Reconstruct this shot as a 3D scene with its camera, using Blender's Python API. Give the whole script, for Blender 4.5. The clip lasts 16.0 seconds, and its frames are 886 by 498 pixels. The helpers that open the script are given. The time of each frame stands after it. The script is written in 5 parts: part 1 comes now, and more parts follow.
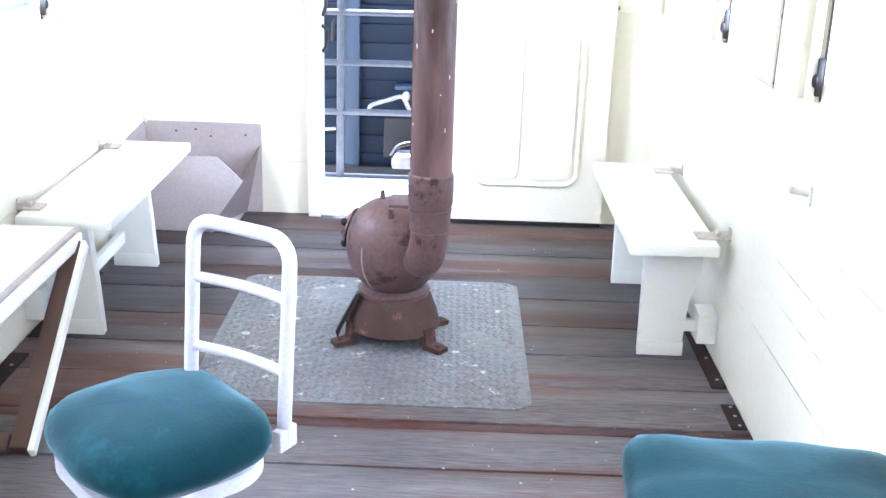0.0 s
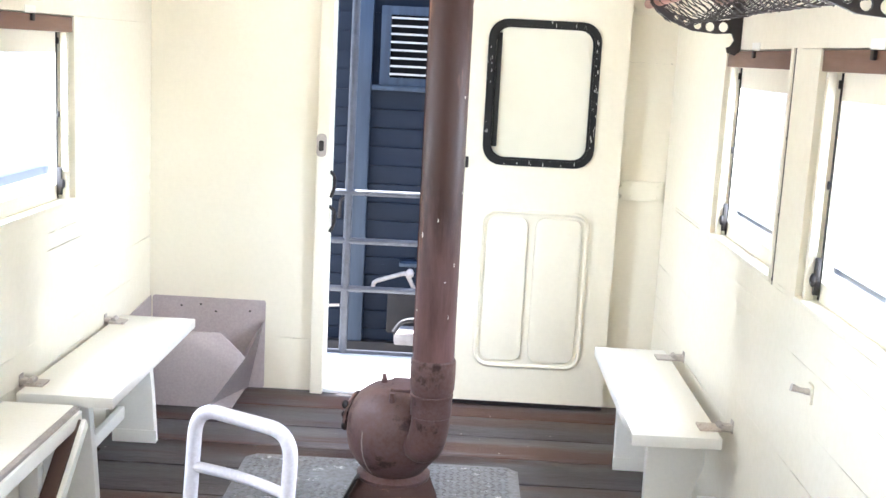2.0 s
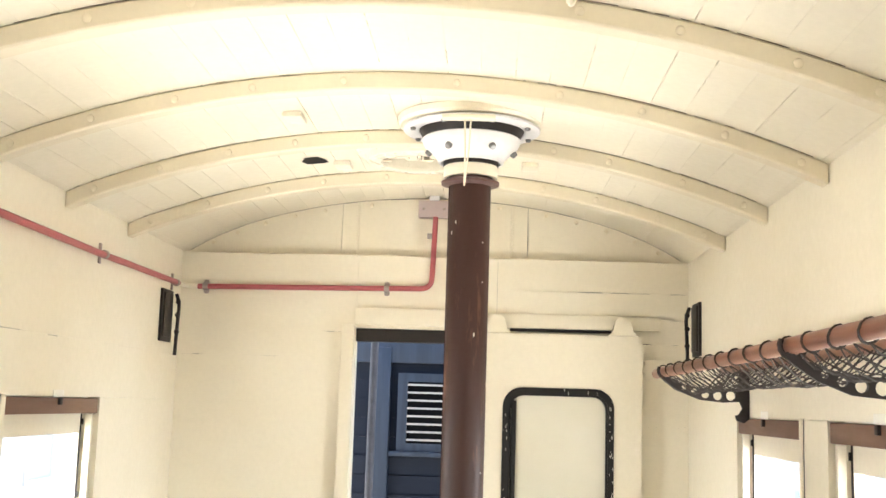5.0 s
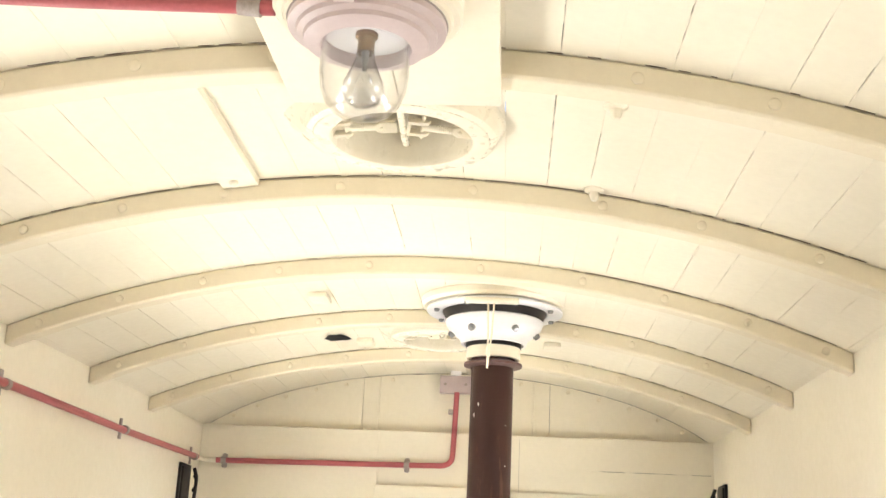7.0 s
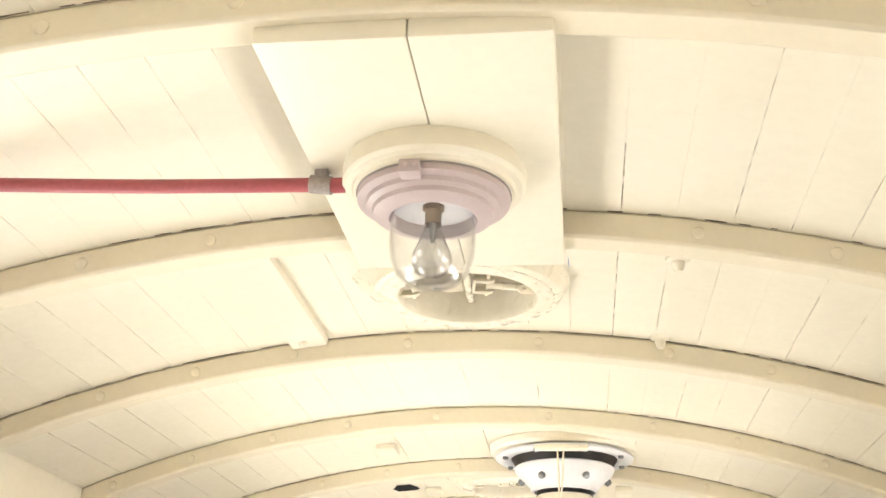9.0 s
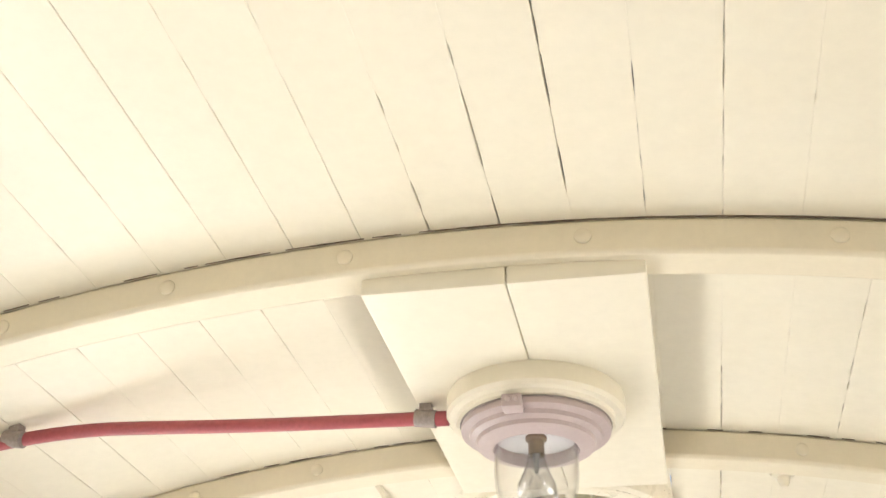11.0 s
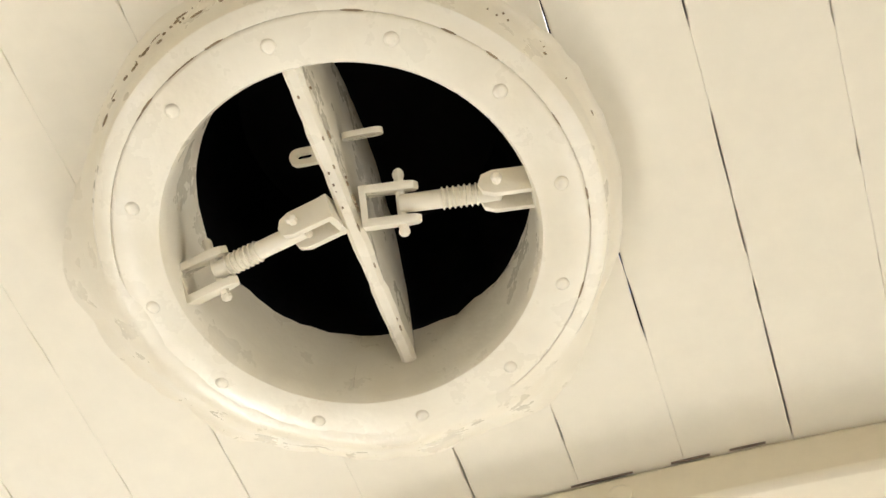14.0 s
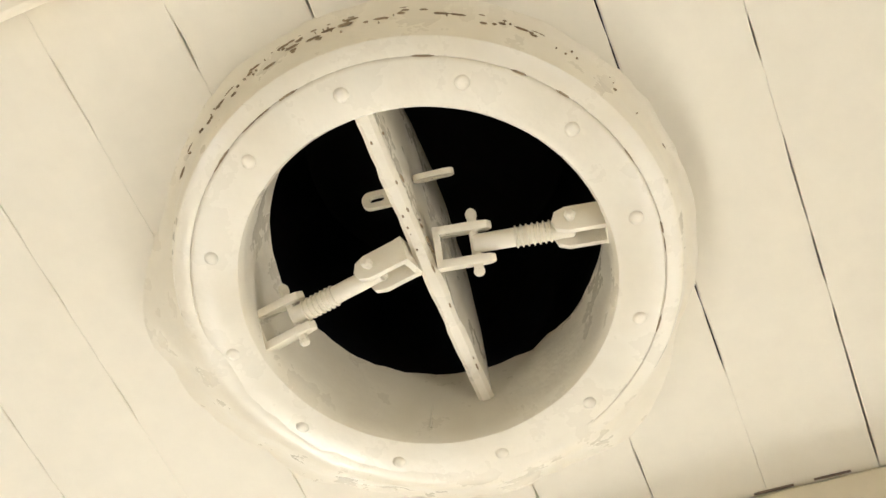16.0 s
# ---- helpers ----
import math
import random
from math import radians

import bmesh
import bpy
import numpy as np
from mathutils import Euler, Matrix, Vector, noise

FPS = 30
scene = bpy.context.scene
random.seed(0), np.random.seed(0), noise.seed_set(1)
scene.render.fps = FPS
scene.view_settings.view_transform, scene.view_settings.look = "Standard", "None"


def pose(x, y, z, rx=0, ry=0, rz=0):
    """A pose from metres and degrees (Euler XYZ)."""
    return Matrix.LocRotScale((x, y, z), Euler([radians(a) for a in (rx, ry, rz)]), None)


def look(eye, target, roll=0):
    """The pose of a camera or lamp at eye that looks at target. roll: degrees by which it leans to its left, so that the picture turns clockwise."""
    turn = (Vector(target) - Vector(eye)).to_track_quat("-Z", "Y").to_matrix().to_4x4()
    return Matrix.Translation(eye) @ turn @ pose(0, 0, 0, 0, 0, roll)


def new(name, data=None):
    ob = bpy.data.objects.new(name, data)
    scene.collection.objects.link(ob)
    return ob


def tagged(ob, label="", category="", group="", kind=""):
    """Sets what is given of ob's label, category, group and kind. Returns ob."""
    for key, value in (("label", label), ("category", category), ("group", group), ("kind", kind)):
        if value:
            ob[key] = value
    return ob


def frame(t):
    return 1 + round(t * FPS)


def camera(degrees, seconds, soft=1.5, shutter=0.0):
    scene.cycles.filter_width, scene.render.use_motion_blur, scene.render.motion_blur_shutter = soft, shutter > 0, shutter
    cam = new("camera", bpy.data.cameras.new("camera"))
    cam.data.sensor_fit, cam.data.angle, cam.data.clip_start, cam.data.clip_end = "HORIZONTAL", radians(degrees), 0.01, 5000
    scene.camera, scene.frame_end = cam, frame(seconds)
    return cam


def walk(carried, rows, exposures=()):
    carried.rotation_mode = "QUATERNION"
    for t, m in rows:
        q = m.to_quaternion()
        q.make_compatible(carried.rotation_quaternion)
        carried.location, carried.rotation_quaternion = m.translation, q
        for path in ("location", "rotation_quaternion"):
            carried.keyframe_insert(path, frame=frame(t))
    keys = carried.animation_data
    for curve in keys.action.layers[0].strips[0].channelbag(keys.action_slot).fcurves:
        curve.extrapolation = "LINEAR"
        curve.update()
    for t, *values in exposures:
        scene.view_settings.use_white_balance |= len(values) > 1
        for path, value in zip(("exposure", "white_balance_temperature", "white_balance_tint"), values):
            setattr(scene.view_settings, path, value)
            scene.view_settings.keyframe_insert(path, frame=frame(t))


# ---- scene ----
cam = camera(43.8, 16.0)
PATH = [
    (0, (0.267, -0.571, 1.535), (0.252, 1.323, 0.892), 1.9),
    (0.5, (0.265, -0.571, 1.542), (0.25, 1.326, 0.911), 1.9),
    (1, (0.259, -0.571, 1.557), (0.246, 1.341, 0.971), 2.4),
    (1.5, (0.26, -0.574, 1.578), (0.24, 1.366, 1.089), 2.9),
    (2, (0.26, -0.583, 1.6), (0.229, 1.386, 1.249), 3.0),
    (2.5, (0.26, -0.599, 1.61), (0.219, 1.386, 1.369), 3.2),
    (3, (0.261, -0.605, 1.62), (0.209, 1.391, 1.499), 2.0),
    (3.5, (0.262, -0.616, 1.63), (0.2, 1.383, 1.623), 1.8),
    (4, (0.269, -0.62, 1.649), (0.199, 1.376, 1.744), 1.4),
    (4.2, (0.272, -0.627, 1.653), (0.198, 1.367, 1.79), 1.4),
    (6.3, (0.26, -0.66, 1.712), (0.147, 1.281, 2.18), 2.5),
    (6.5, (0.263, -0.662, 1.717), (0.143, 1.271, 2.215), 2.5),
    (7, (0.256, -0.675, 1.729), (0.125, 1.239, 2.293), 2.7),
    (7.5, (0.251, -0.685, 1.743), (0.103, 1.207, 2.372), 2.4),
    (8, (0.245, -0.693, 1.751), (0.073, 1.177, 2.44), 2.2),
    (8.2, (0.244, -0.697, 1.756), (0.061, 1.163, 2.468), 2.1),
    (10.3, (0.24, -0.768, 1.764), (-0.092, 0.967, 2.702), 1.7),
    (10.5, (0.238, -0.774, 1.768), (-0.106, 0.939, 2.741), 1.8),
    (11, (0.235, -0.808, 1.786), (-0.138, 0.828, 2.874), 2.0),
    (11.5, (0.234, -0.841, 1.8), (-0.161, 0.706, 3.004), 2.2),
    (12, (0.239, -0.865, 1.815), (-0.174, 0.577, 3.138), 3.0),
    (12.5, (0.232, -0.889, 1.821), (-0.146, 0.427, 3.279), 4.7),
    (13, (0.216, -0.891, 1.81), (-0.094, 0.228, 3.438), 2.8),
    (13.5, (0.22, -0.919, 1.817), (-0.07, 0.069, 3.532), 0.1),
    (14, (0.224, -0.942, 1.822), (-0.061, -0.062, 3.595), -1.6),
    (14.5, (0.221, -0.955, 1.826), (-0.109, -0.098, 3.602), 0.0),
    (15, (0.213, -0.952, 1.825), (-0.14, -0.128, 3.613), 1.2),
    (15.5, (0.211, -0.958, 1.827), (-0.148, -0.148, 3.619), 2.0),
    (16, (0.211, -0.959, 1.825), (-0.145, -0.148, 3.618), 1.5),
]
walk(cam, [(t, look(eye, target, roll)) for t, eye, target, roll in PATH], [(0, 3.42, 5050, 10), (1.2, 3.20, 5200, 10), (2.0, 2.88, 5600, 10), (3.0, 2.58, 5900, 10), (4.2, 2.47, 6350, 10), (7, 2.37, 6550, 10), (8.2, 2.31, 6550, 10), (10.5, 2.13, 6500, 10), (12, 2.06, 6250, 10), (13, 2.06, 6250, 10), (14, 2.0, 6400, 10), (16, 2.0, 6400, 10)])

# ---- light ----
DAY, FRONT_DAY, GROUND_DAY = 2.2, 62.0, 25.0
SUN_EL, SUN_AZ = radians(86), radians(-30)
world = bpy.data.worlds.new("sky")
world.use_nodes = True
wn = world.node_tree
sky = wn.nodes.new("ShaderNodeTexSky")
sky.sky_type, sky.sun_disc = "NISHITA", False
sky.sun_elevation, sky.sun_rotation = SUN_EL, SUN_AZ
wn.links.new(sky.outputs[0], wn.nodes["Background"].inputs[0])
wn.nodes["Background"].inputs[1].default_value = 0.15
scene.world = world
sun = new("sun", bpy.data.lights.new("sun", "SUN"))
sun.data.energy, sun.data.angle, sun.data.color = 4.5, radians(0.6), (1.0, 0.95, 0.87)
sun.matrix_world = look((5 * math.sin(SUN_AZ), 5 * math.cos(SUN_AZ), 5 * math.tan(SUN_EL)), (0, 0, 0))

# daylight standing in the window openings on both sides of the rear half
for wy in (0.855, -0.218, -1.291):
    for side in (1, -1):
        day = new("window_daylight", bpy.data.lights.new("window_daylight", "AREA"))
        day.data.shape, day.data.size, day.data.size_y, day.data.energy = "RECTANGLE", 0.62, 0.78, DAY
        day.data.color = (1.0, 0.99, 0.98)
        day.matrix_world = look((side * 1.215, wy, 1.33), (0, wy, 1.33))
# skylight falling slantwise into the two front windows of each side
for side in (1, -1):
    day = new("window_daylight", bpy.data.lights.new("window_daylight", "AREA"))
    day.data.shape, day.data.size, day.data.size_y, day.data.energy = "RECTANGLE", 0.62, 2.6, FRONT_DAY
    day.data.color = (0.97, 0.98, 1.0)
    day.matrix_world = look((side * 1.80, 2.44, 2.02), (side * 0.9, 2.44, 1.22))
    # daylight thrown up by the sunlit yard
    low = new("yard_daylight", bpy.data.lights.new("yard_daylight", "AREA"))
    low.data.shape, low.data.size, low.data.size_y, low.data.energy = "RECTANGLE", 2.6, 0.62, GROUND_DAY
    low.data.color = (1.0, 0.97, 0.92)
    low.matrix_world = look((side * 1.75, 2.44, 0.72), (side * 0.9, 2.44, 1.45))


# ---- materials ----
def material(name, base, second=None, rough=0.5, metal=0.0, scale=6.0, fine=90.0, bump=0.15, stain=None, stain_at=0.66,
             stain_scale=3.0, stretch=(1, 1, 1), per_object=0.0, per_island=0.0, spec=0.5, depth=0.004, detail_mix=0.35, sheen=0.0, below=None):
    m = bpy.data.materials.new(name)
    m.use_nodes = True
    nt = m.node_tree
    N, L = nt.nodes, nt.links
    bsdf = N["Principled BSDF"]
    second = second or tuple(c * 0.85 for c in base)
    tc = N.new("ShaderNodeTexCoord")
    mp = N.new("ShaderNodeMapping")
    mp.inputs["Scale"].default_value = stretch
    L.new(tc.outputs["Object"], mp.inputs[0])
    if per_object:
        seed, away = N.new("ShaderNodeObjectInfo"), N.new("ShaderNodeVectorMath")
        away.operation = "MULTIPLY"
        away.inputs[1].default_value = (37.0, 53.0, 19.0)
        L.new(seed.outputs["Random"], away.inputs[0])
        L.new(away.outputs[0], mp.inputs["Location"])

    def noise_of(s, detail, rough_=0.55):
        n = N.new("ShaderNodeTexNoise")
        n.inputs["Scale"].default_value, n.inputs["Detail"].default_value = s, detail
        n.inputs["Roughness"].default_value = rough_
        L.new(mp.outputs[0], n.inputs["Vector"])
        return n.outputs["Fac"]

    def ramp(src, a, b):
        r = N.new("ShaderNodeMapRange")
        r.inputs["From Min"].default_value, r.inputs["From Max"].default_value = a, b
        L.new(src, r.inputs["Value"])
        return r.outputs["Result"]

    def mix(fac, a, b, mode="MIX"):
        x = N.new("ShaderNodeMix")
        x.data_type, x.blend_type = "RGBA", mode
        for sock, v in ((x.inputs[0], fac), (x.inputs[6], a), (x.inputs[7], b)):
            if isinstance(v, (int, float)):
                sock.default_value = v
            elif isinstance(v, tuple):
                sock.default_value = (*v, 1)
            else:
                L.new(v, sock)
        return x.outputs[2]

    coarse, small = noise_of(scale, 5), noise_of(fine, 4, 0.65)
    col = mix(ramp(coarse, 0.35, 0.68), base, second)
    col = mix(detail_mix, col, mix(ramp(small, 0.3, 0.72), tuple(min(1, c * 1.12) for c in base), tuple(c * 0.7 for c in second)))
    if stain:
        s = noise_of(stain_scale, 9, 0.7)
        col = mix(ramp(s, stain_at, stain_at + 0.07), col, stain)
    if per_object or per_island:
        src = N.new("ShaderNodeObjectInfo").outputs["Random"] if per_object else N.new("ShaderNodeNewGeometry").outputs["Random Per Island"]
        amount = per_object or per_island
        hsv = N.new("ShaderNodeHueSaturation")
        r = N.new("ShaderNodeMapRange")
        r.inputs["To Min"].default_value, r.inputs["To Max"].default_value = 1 - amount, 1 + amount
        L.new(src, r.inputs["Value"])
        L.new(r.outputs["Result"], hsv.inputs["Value"])
        L.new(col, hsv.inputs["Color"])
        col = hsv.outputs["Color"]
    if below:
        # the heated lower length has turned to paler scale, with a ragged edge
        z0, z1, scale_colour = below
        sep, wob = N.new("ShaderNodeSeparateXYZ"), N.new("ShaderNodeMath")
        L.new(tc.outputs["Object"], sep.inputs[0])
        wob.operation, wob.inputs[1].default_value = "MULTIPLY_ADD", 1.1
        L.new(noise_of(9, 6, 0.7), wob.inputs[0])
        L.new(sep.outputs["Z"], wob.inputs[2])
        r = N.new("ShaderNodeMapRange")
        for sock, v in zip(("From Min", "From Max", "To Min", "To Max"), (z0 + 0.5, z1 + 0.5, 0.85, 0.0)):
            r.inputs[sock].default_value = v
        L.new(wob.outputs[0], r.inputs["Value"])
        col = mix(r.outputs["Result"], col, scale_colour)
    if sheen:
        bsdf.inputs["Sheen Weight"].default_value, bsdf.inputs["Sheen Roughness"].default_value = sheen, 0.4
        bsdf.inputs["Sheen Tint"].default_value = (0.6, 0.9, 1.0, 1)
    L.new(col, bsdf.inputs["Base Color"])
    bsdf.inputs["Metallic"].default_value = metal
    bsdf.inputs["Specular IOR Level"].default_value = spec
    rr = N.new("ShaderNodeMapRange")
    rr.inputs["To Min"].default_value, rr.inputs["To Max"].default_value = max(0.05, rough - 0.1), min(1, rough + 0.12)
    L.new(small, rr.inputs["Value"])
    L.new(rr.outputs["Result"], bsdf.inputs["Roughness"])
    if bump:
        add = N.new("ShaderNodeMath")
        add.operation = "MULTIPLY_ADD"
        add.inputs[1].default_value = 0.5
        L.new(small, add.inputs[0])
        L.new(coarse, add.inputs[2])
        b = N.new("ShaderNodeBump")
        b.inputs["Strength"].default_value, b.inputs["Distance"].default_value = bump, depth
        L.new(add.outputs[0], b.inputs["Height"])
        L.new(b.outputs[0], bsdf.inputs["Normal"])
    return m


def glass(name, gloss=1.0):
    """Thin glass: clear, with a mirror film that grows towards grazing view."""
    m = bpy.data.materials.new(name)
    m.use_nodes = True
    N, L = m.node_tree.nodes, m.node_tree.links
    N.remove(N["Principled BSDF"])
    clear, shine, fres, mixer, amount = (N.new("ShaderNode" + k) for k in ("BsdfTransparent", "BsdfGlossy", "LayerWeight", "MixShader", "Math"))
    curve = N.new("ShaderNodeMath")
    curve.operation, curve.inputs[1].default_value = "POWER", 4.0
    clear.inputs[0].default_value = (0.99, 0.99, 0.99, 1)
    shine.inputs["Roughness"].default_value = 0.02
    fres.inputs["Blend"].default_value = 0.5
    amount.operation, amount.inputs[1].default_value, amount.inputs[2].default_value = "MULTIPLY_ADD", 0.5 * gloss, 0.035 * gloss
    L.new(fres.outputs["Facing"], curve.inputs[0])
    L.new(curve.outputs[0], amount.inputs[0])
    L.new(amount.outputs[0], mixer.inputs[0])
    L.new(clear.outputs[0], mixer.inputs[1])
    L.new(shine.outputs[0], mixer.inputs[2])
    L.new(mixer.outputs[0], N["Material Output"].inputs[0])
    return m


CREAM = material("cream_gloss_paint", (0.80, 0.745, 0.61), (0.775, 0.71, 0.565), 0.36, scale=2.2, fine=45, bump=0.09, depth=0.002,
                 stain=(0.73, 0.65, 0.49), stain_at=0.70, stain_scale=5, detail_mix=0.1)
# the same cream, darkened: shade of the ribs' near faces put into the colour
CREAM_RIB = material("cream_rib_shaded", (0.765, 0.69, 0.53), (0.73, 0.65, 0.49), 0.4, scale=3, fine=70, bump=0.15, depth=0.002, detail_mix=0.1)
THICK = material("thick_brushed_cream_paint", (0.80, 0.745, 0.61), (0.77, 0.70, 0.55), 0.28, scale=14, fine=26, bump=0.55, depth=0.004,
                 stain=(0.70, 0.61, 0.45), stain_at=0.66, stain_scale=11, detail_mix=0.15)
WHITE = material("white_gloss_paint", (0.82, 0.80, 0.73), (0.80, 0.77, 0.69), 0.35, scale=3, fine=80, bump=0.1, depth=0.002,
                 stain=(0.6, 0.54, 0.45), stain_at=0.74, stain_scale=9, detail_mix=0.1)
GAP = material("dark_gap", (0.010, 0.008, 0.006), None, 0.95, spec=0.0)
PLANK = material("floor_plank_stain", (0.027, 0.018, 0.016), (0.235, 0.215, 0.22), 0.42, scale=2.6, fine=42, bump=0.8, depth=0.004,
                 stretch=(0.3, 3.5, 1), stain=(0.085, 0.042, 0.031), stain_at=0.505, stain_scale=0.9, per_object=0.4, spec=0.25, detail_mix=0.7)
PLANKRED = material("red_brown_plank_edge", (0.070, 0.018, 0.014), (0.035, 0.010, 0.009), 0.4, scale=6, fine=60, bump=0.5, stretch=(0.3, 3, 1), detail_mix=0.5)
TREAD = material("tread_plate", (0.23, 0.237, 0.255), (0.155, 0.135, 0.12), 0.42, 0.25, scale=3.5, fine=50, bump=0.3,
                 stain=(0.60, 0.595, 0.59), stain_at=0.60, stain_scale=15, spec=0.4, detail_mix=0.65)
RUST = material("rusty_iron", (0.080, 0.034, 0.026), (0.185, 0.120, 0.115), 0.46, 0.0, scale=7, fine=70, bump=0.8,
                stain=(0.032, 0.013, 0.010), stain_at=0.555, stain_scale=8, spec=0.4, detail_mix=0.75)
RUSTDARK = material("dark_rust_scale", (0.048, 0.024, 0.019), (0.10, 0.056, 0.046), 0.7, 0.0, scale=9, fine=110, bump=0.8,
                    stain=(0.20, 0.10, 0.075), stain_at=0.6, stain_scale=12, spec=0.15, detail_mix=0.6)
FLUE = material("rusty_flue", (0.030, 0.010, 0.0065), (0.052, 0.023, 0.019), 0.45, 0.0, scale=4, fine=60, bump=0.3, stretch=(2, 2, 0.3),
                stain=(0.105, 0.046, 0.030), stain_at=0.56, stain_scale=6, spec=0.3, detail_mix=0.65, below=(0.62, 1.22, (0.165, 0.088, 0.082)))
STRAP = material("matt_rusted_strap", (0.022, 0.016, 0.014), (0.06, 0.042, 0.036), 0.9, scale=12, fine=90, bump=0.6, spec=0.08, detail_mix=0.6)
DIRT = material("brown_dirt_in_paint", (0.36, 0.28, 0.17), (0.20, 0.14, 0.085), 0.85, scale=50, fine=300, spec=0.1)
CHIP = material("chipped_paint_fleck", (0.7, 0.66, 0.6), None, 0.6)
CHIPDARK = material("chipped_to_bare_wood", (0.22, 0.165, 0.11), (0.12, 0.085, 0.06), 0.8, scale=60, fine=300)
MAUVE = material("mauve_grey_paint", (0.47, 0.405, 0.395), (0.41, 0.345, 0.335), 0.5, scale=4, fine=90, bump=0.12,
                 stain=(0.17, 0.10, 0.08), stain_at=0.70, stain_scale=12)
TEAL = material("teal_velvet", (0.0020, 0.0135, 0.0185), (0.0065, 0.033, 0.041), 0.85, scale=6, fine=130, bump=0.4, spec=0.08,
                stain=(0.009, 0.042, 0.052), stain_at=0.56, stain_scale=3.5, detail_mix=0.4, sheen=0.28)
PIPEWHITE = material("white_enamelled_tube", (0.52, 0.50, 0.53), (0.44, 0.41, 0.44), 0.35, scale=8, fine=120, bump=0.1,
                     stain=(0.3, 0.22, 0.2), stain_at=0.73, stain_scale=20)
RED = material("red_conduit_paint", (0.43, 0.10, 0.11), (0.36, 0.08, 0.09), 0.4, scale=9, fine=140, bump=0.2,
               stain=(0.62, 0.45, 0.42), stain_at=0.70, stain_scale=14)
PINK = material("pinkish_grey_enamel", (0.49, 0.405, 0.39), (0.44, 0.355, 0.345), 0.38, scale=9, fine=120, bump=0.06, detail_mix=0.1)
CLIPGREY = material("old_clip_metal", (0.42, 0.365, 0.33), (0.27, 0.23, 0.21), 0.5, 0.3, scale=20, fine=200, bump=0.2)
BLACK = material("black_rubber", (0.006, 0.006, 0.006), (0.012, 0.011, 0.011), 0.5, scale=12, fine=160, bump=0.2,
                 stain=(0.55, 0.52, 0.45), stain_at=0.655, stain_scale=22, spec=0.3)
IRON = material("black_iron", (0.010, 0.008, 0.008), (0.022, 0.015, 0.013), 0.5, 0.2, scale=14, fine=160, bump=0.2)
WOOD = material("varnished_wood", (0.13, 0.06, 0.035), (0.19, 0.10, 0.062), 0.45, scale=6, fine=50, bump=0.15, stretch=(1, 0.15, 1))
POLE = material("varnished_pole_wood", (0.15, 0.045, 0.022), (0.21, 0.075, 0.038), 0.35, scale=8, fine=60, bump=0.12, stretch=(2, 0.2, 2))
NET = material("dark_net_cord", (0.025, 0.02, 0.018), (0.05, 0.04, 0.034), 0.8, scale=40, fine=300, bump=0.3)
HINGE = material("painted_hinge_metal", (0.58, 0.53, 0.48), (0.45, 0.38, 0.33), 0.45, 0.1, scale=25, fine=200, bump=0.2, stain=(0.12, 0.07, 0.05), stain_at=0.6, stain_scale=40)
LEGWOOD = material("dark_stained_leg_wood", (0.075, 0.04, 0.03), (0.12, 0.075, 0.06), 0.45, scale=8, fine=70, bump=0.2, stretch=(1, 0.2, 1))
RAILGREY = material("grey_railing_paint", (0.085, 0.085, 0.10), (0.05, 0.05, 0.06), 0.45, 0.2, scale=20, fine=120, bump=0.2)
SLAT = material("weathered_louvre_slat", (0.50, 0.46, 0.40), (0.36, 0.32, 0.28), 0.6, scale=20, fine=120)
BRASS = material("tarnished_brass", (0.20, 0.13, 0.07), None, 0.4, 0.7)
ENAMEL = material("white_flange_enamel", (0.74, 0.73, 0.73), (0.66, 0.65, 0.65), 0.35, scale=8, fine=90, bump=0.1, stain=(0.2, 0.16, 0.14), stain_at=0.70, stain_scale=14, detail_mix=0.1)
BLUE = material("dark_blue_boards", (0.0075, 0.0105, 0.019), (0.011, 0.016, 0.028), 0.6, scale=4, fine=60, bump=0.25, stretch=(0.3, 1, 2),
                stain=(0.05, 0.065, 0.09), stain_at=0.68, stain_scale=9, per_object=0.12, spec=0.2)
BLUEPOST = material("blue_weathered_post", (0.013, 0.021, 0.036), (0.036, 0.052, 0.078), 0.5, scale=4, fine=60, bump=0.3, stretch=(6, 6, 0.3))
STEEL = material("bare_steel", (0.3, 0.3, 0.3), None, 0.4, 0.8)
GROUND = material("pale_ballast", (0.42, 0.39, 0.35), (0.30, 0.28, 0.25), 0.9, scale=1.2, fine=25, bump=0.6, depth=0.03)
PLATFORM = material("worn_platform_boards", (0.72, 0.70, 0.66), (0.62, 0.60, 0.56), 0.7, scale=3, fine=50, bump=0.3)
# near-black for the cowl insides, the louvre back and the ceiling hole
VENTDARK = material("dull_near_black", (0.004, 0.004, 0.005), None, 0.6, 0.0, spec=0.15)
CLEAR = glass("clear_glass")
FROST = material("frosted_glazing", (0.72, 0.69, 0.57), (0.69, 0.655, 0.535), 0.2, scale=2, fine=12, bump=0, detail_mix=0.05)
GLOBE = glass("lamp_glass", 1.9)
PALEBLUE = material("pale_blue_siding", (0.46, 0.56, 0.58), (0.50, 0.60, 0.62), 0.6, scale=1, fine=20)


# ---- mesh helpers ----
def box(bm, x0, x1, y0, y1, z0, z1, bevel=0.0):
    r = bmesh.ops.create_cube(bm, size=1)
    bmesh.ops.transform(bm, verts=r["verts"], matrix=Matrix.Translation(((x0 + x1) / 2, (y0 + y1) / 2, (z0 + z1) / 2)) @ Matrix.Diagonal((abs(x1 - x0), abs(y1 - y0), abs(z1 - z0), 1)))
    if bevel:
        es = list({e for v in r["verts"] for e in v.link_edges})
        bmesh.ops.bevel(bm, geom=es, offset=bevel, segments=2, profile=0.6, affect="EDGES")
    return bm


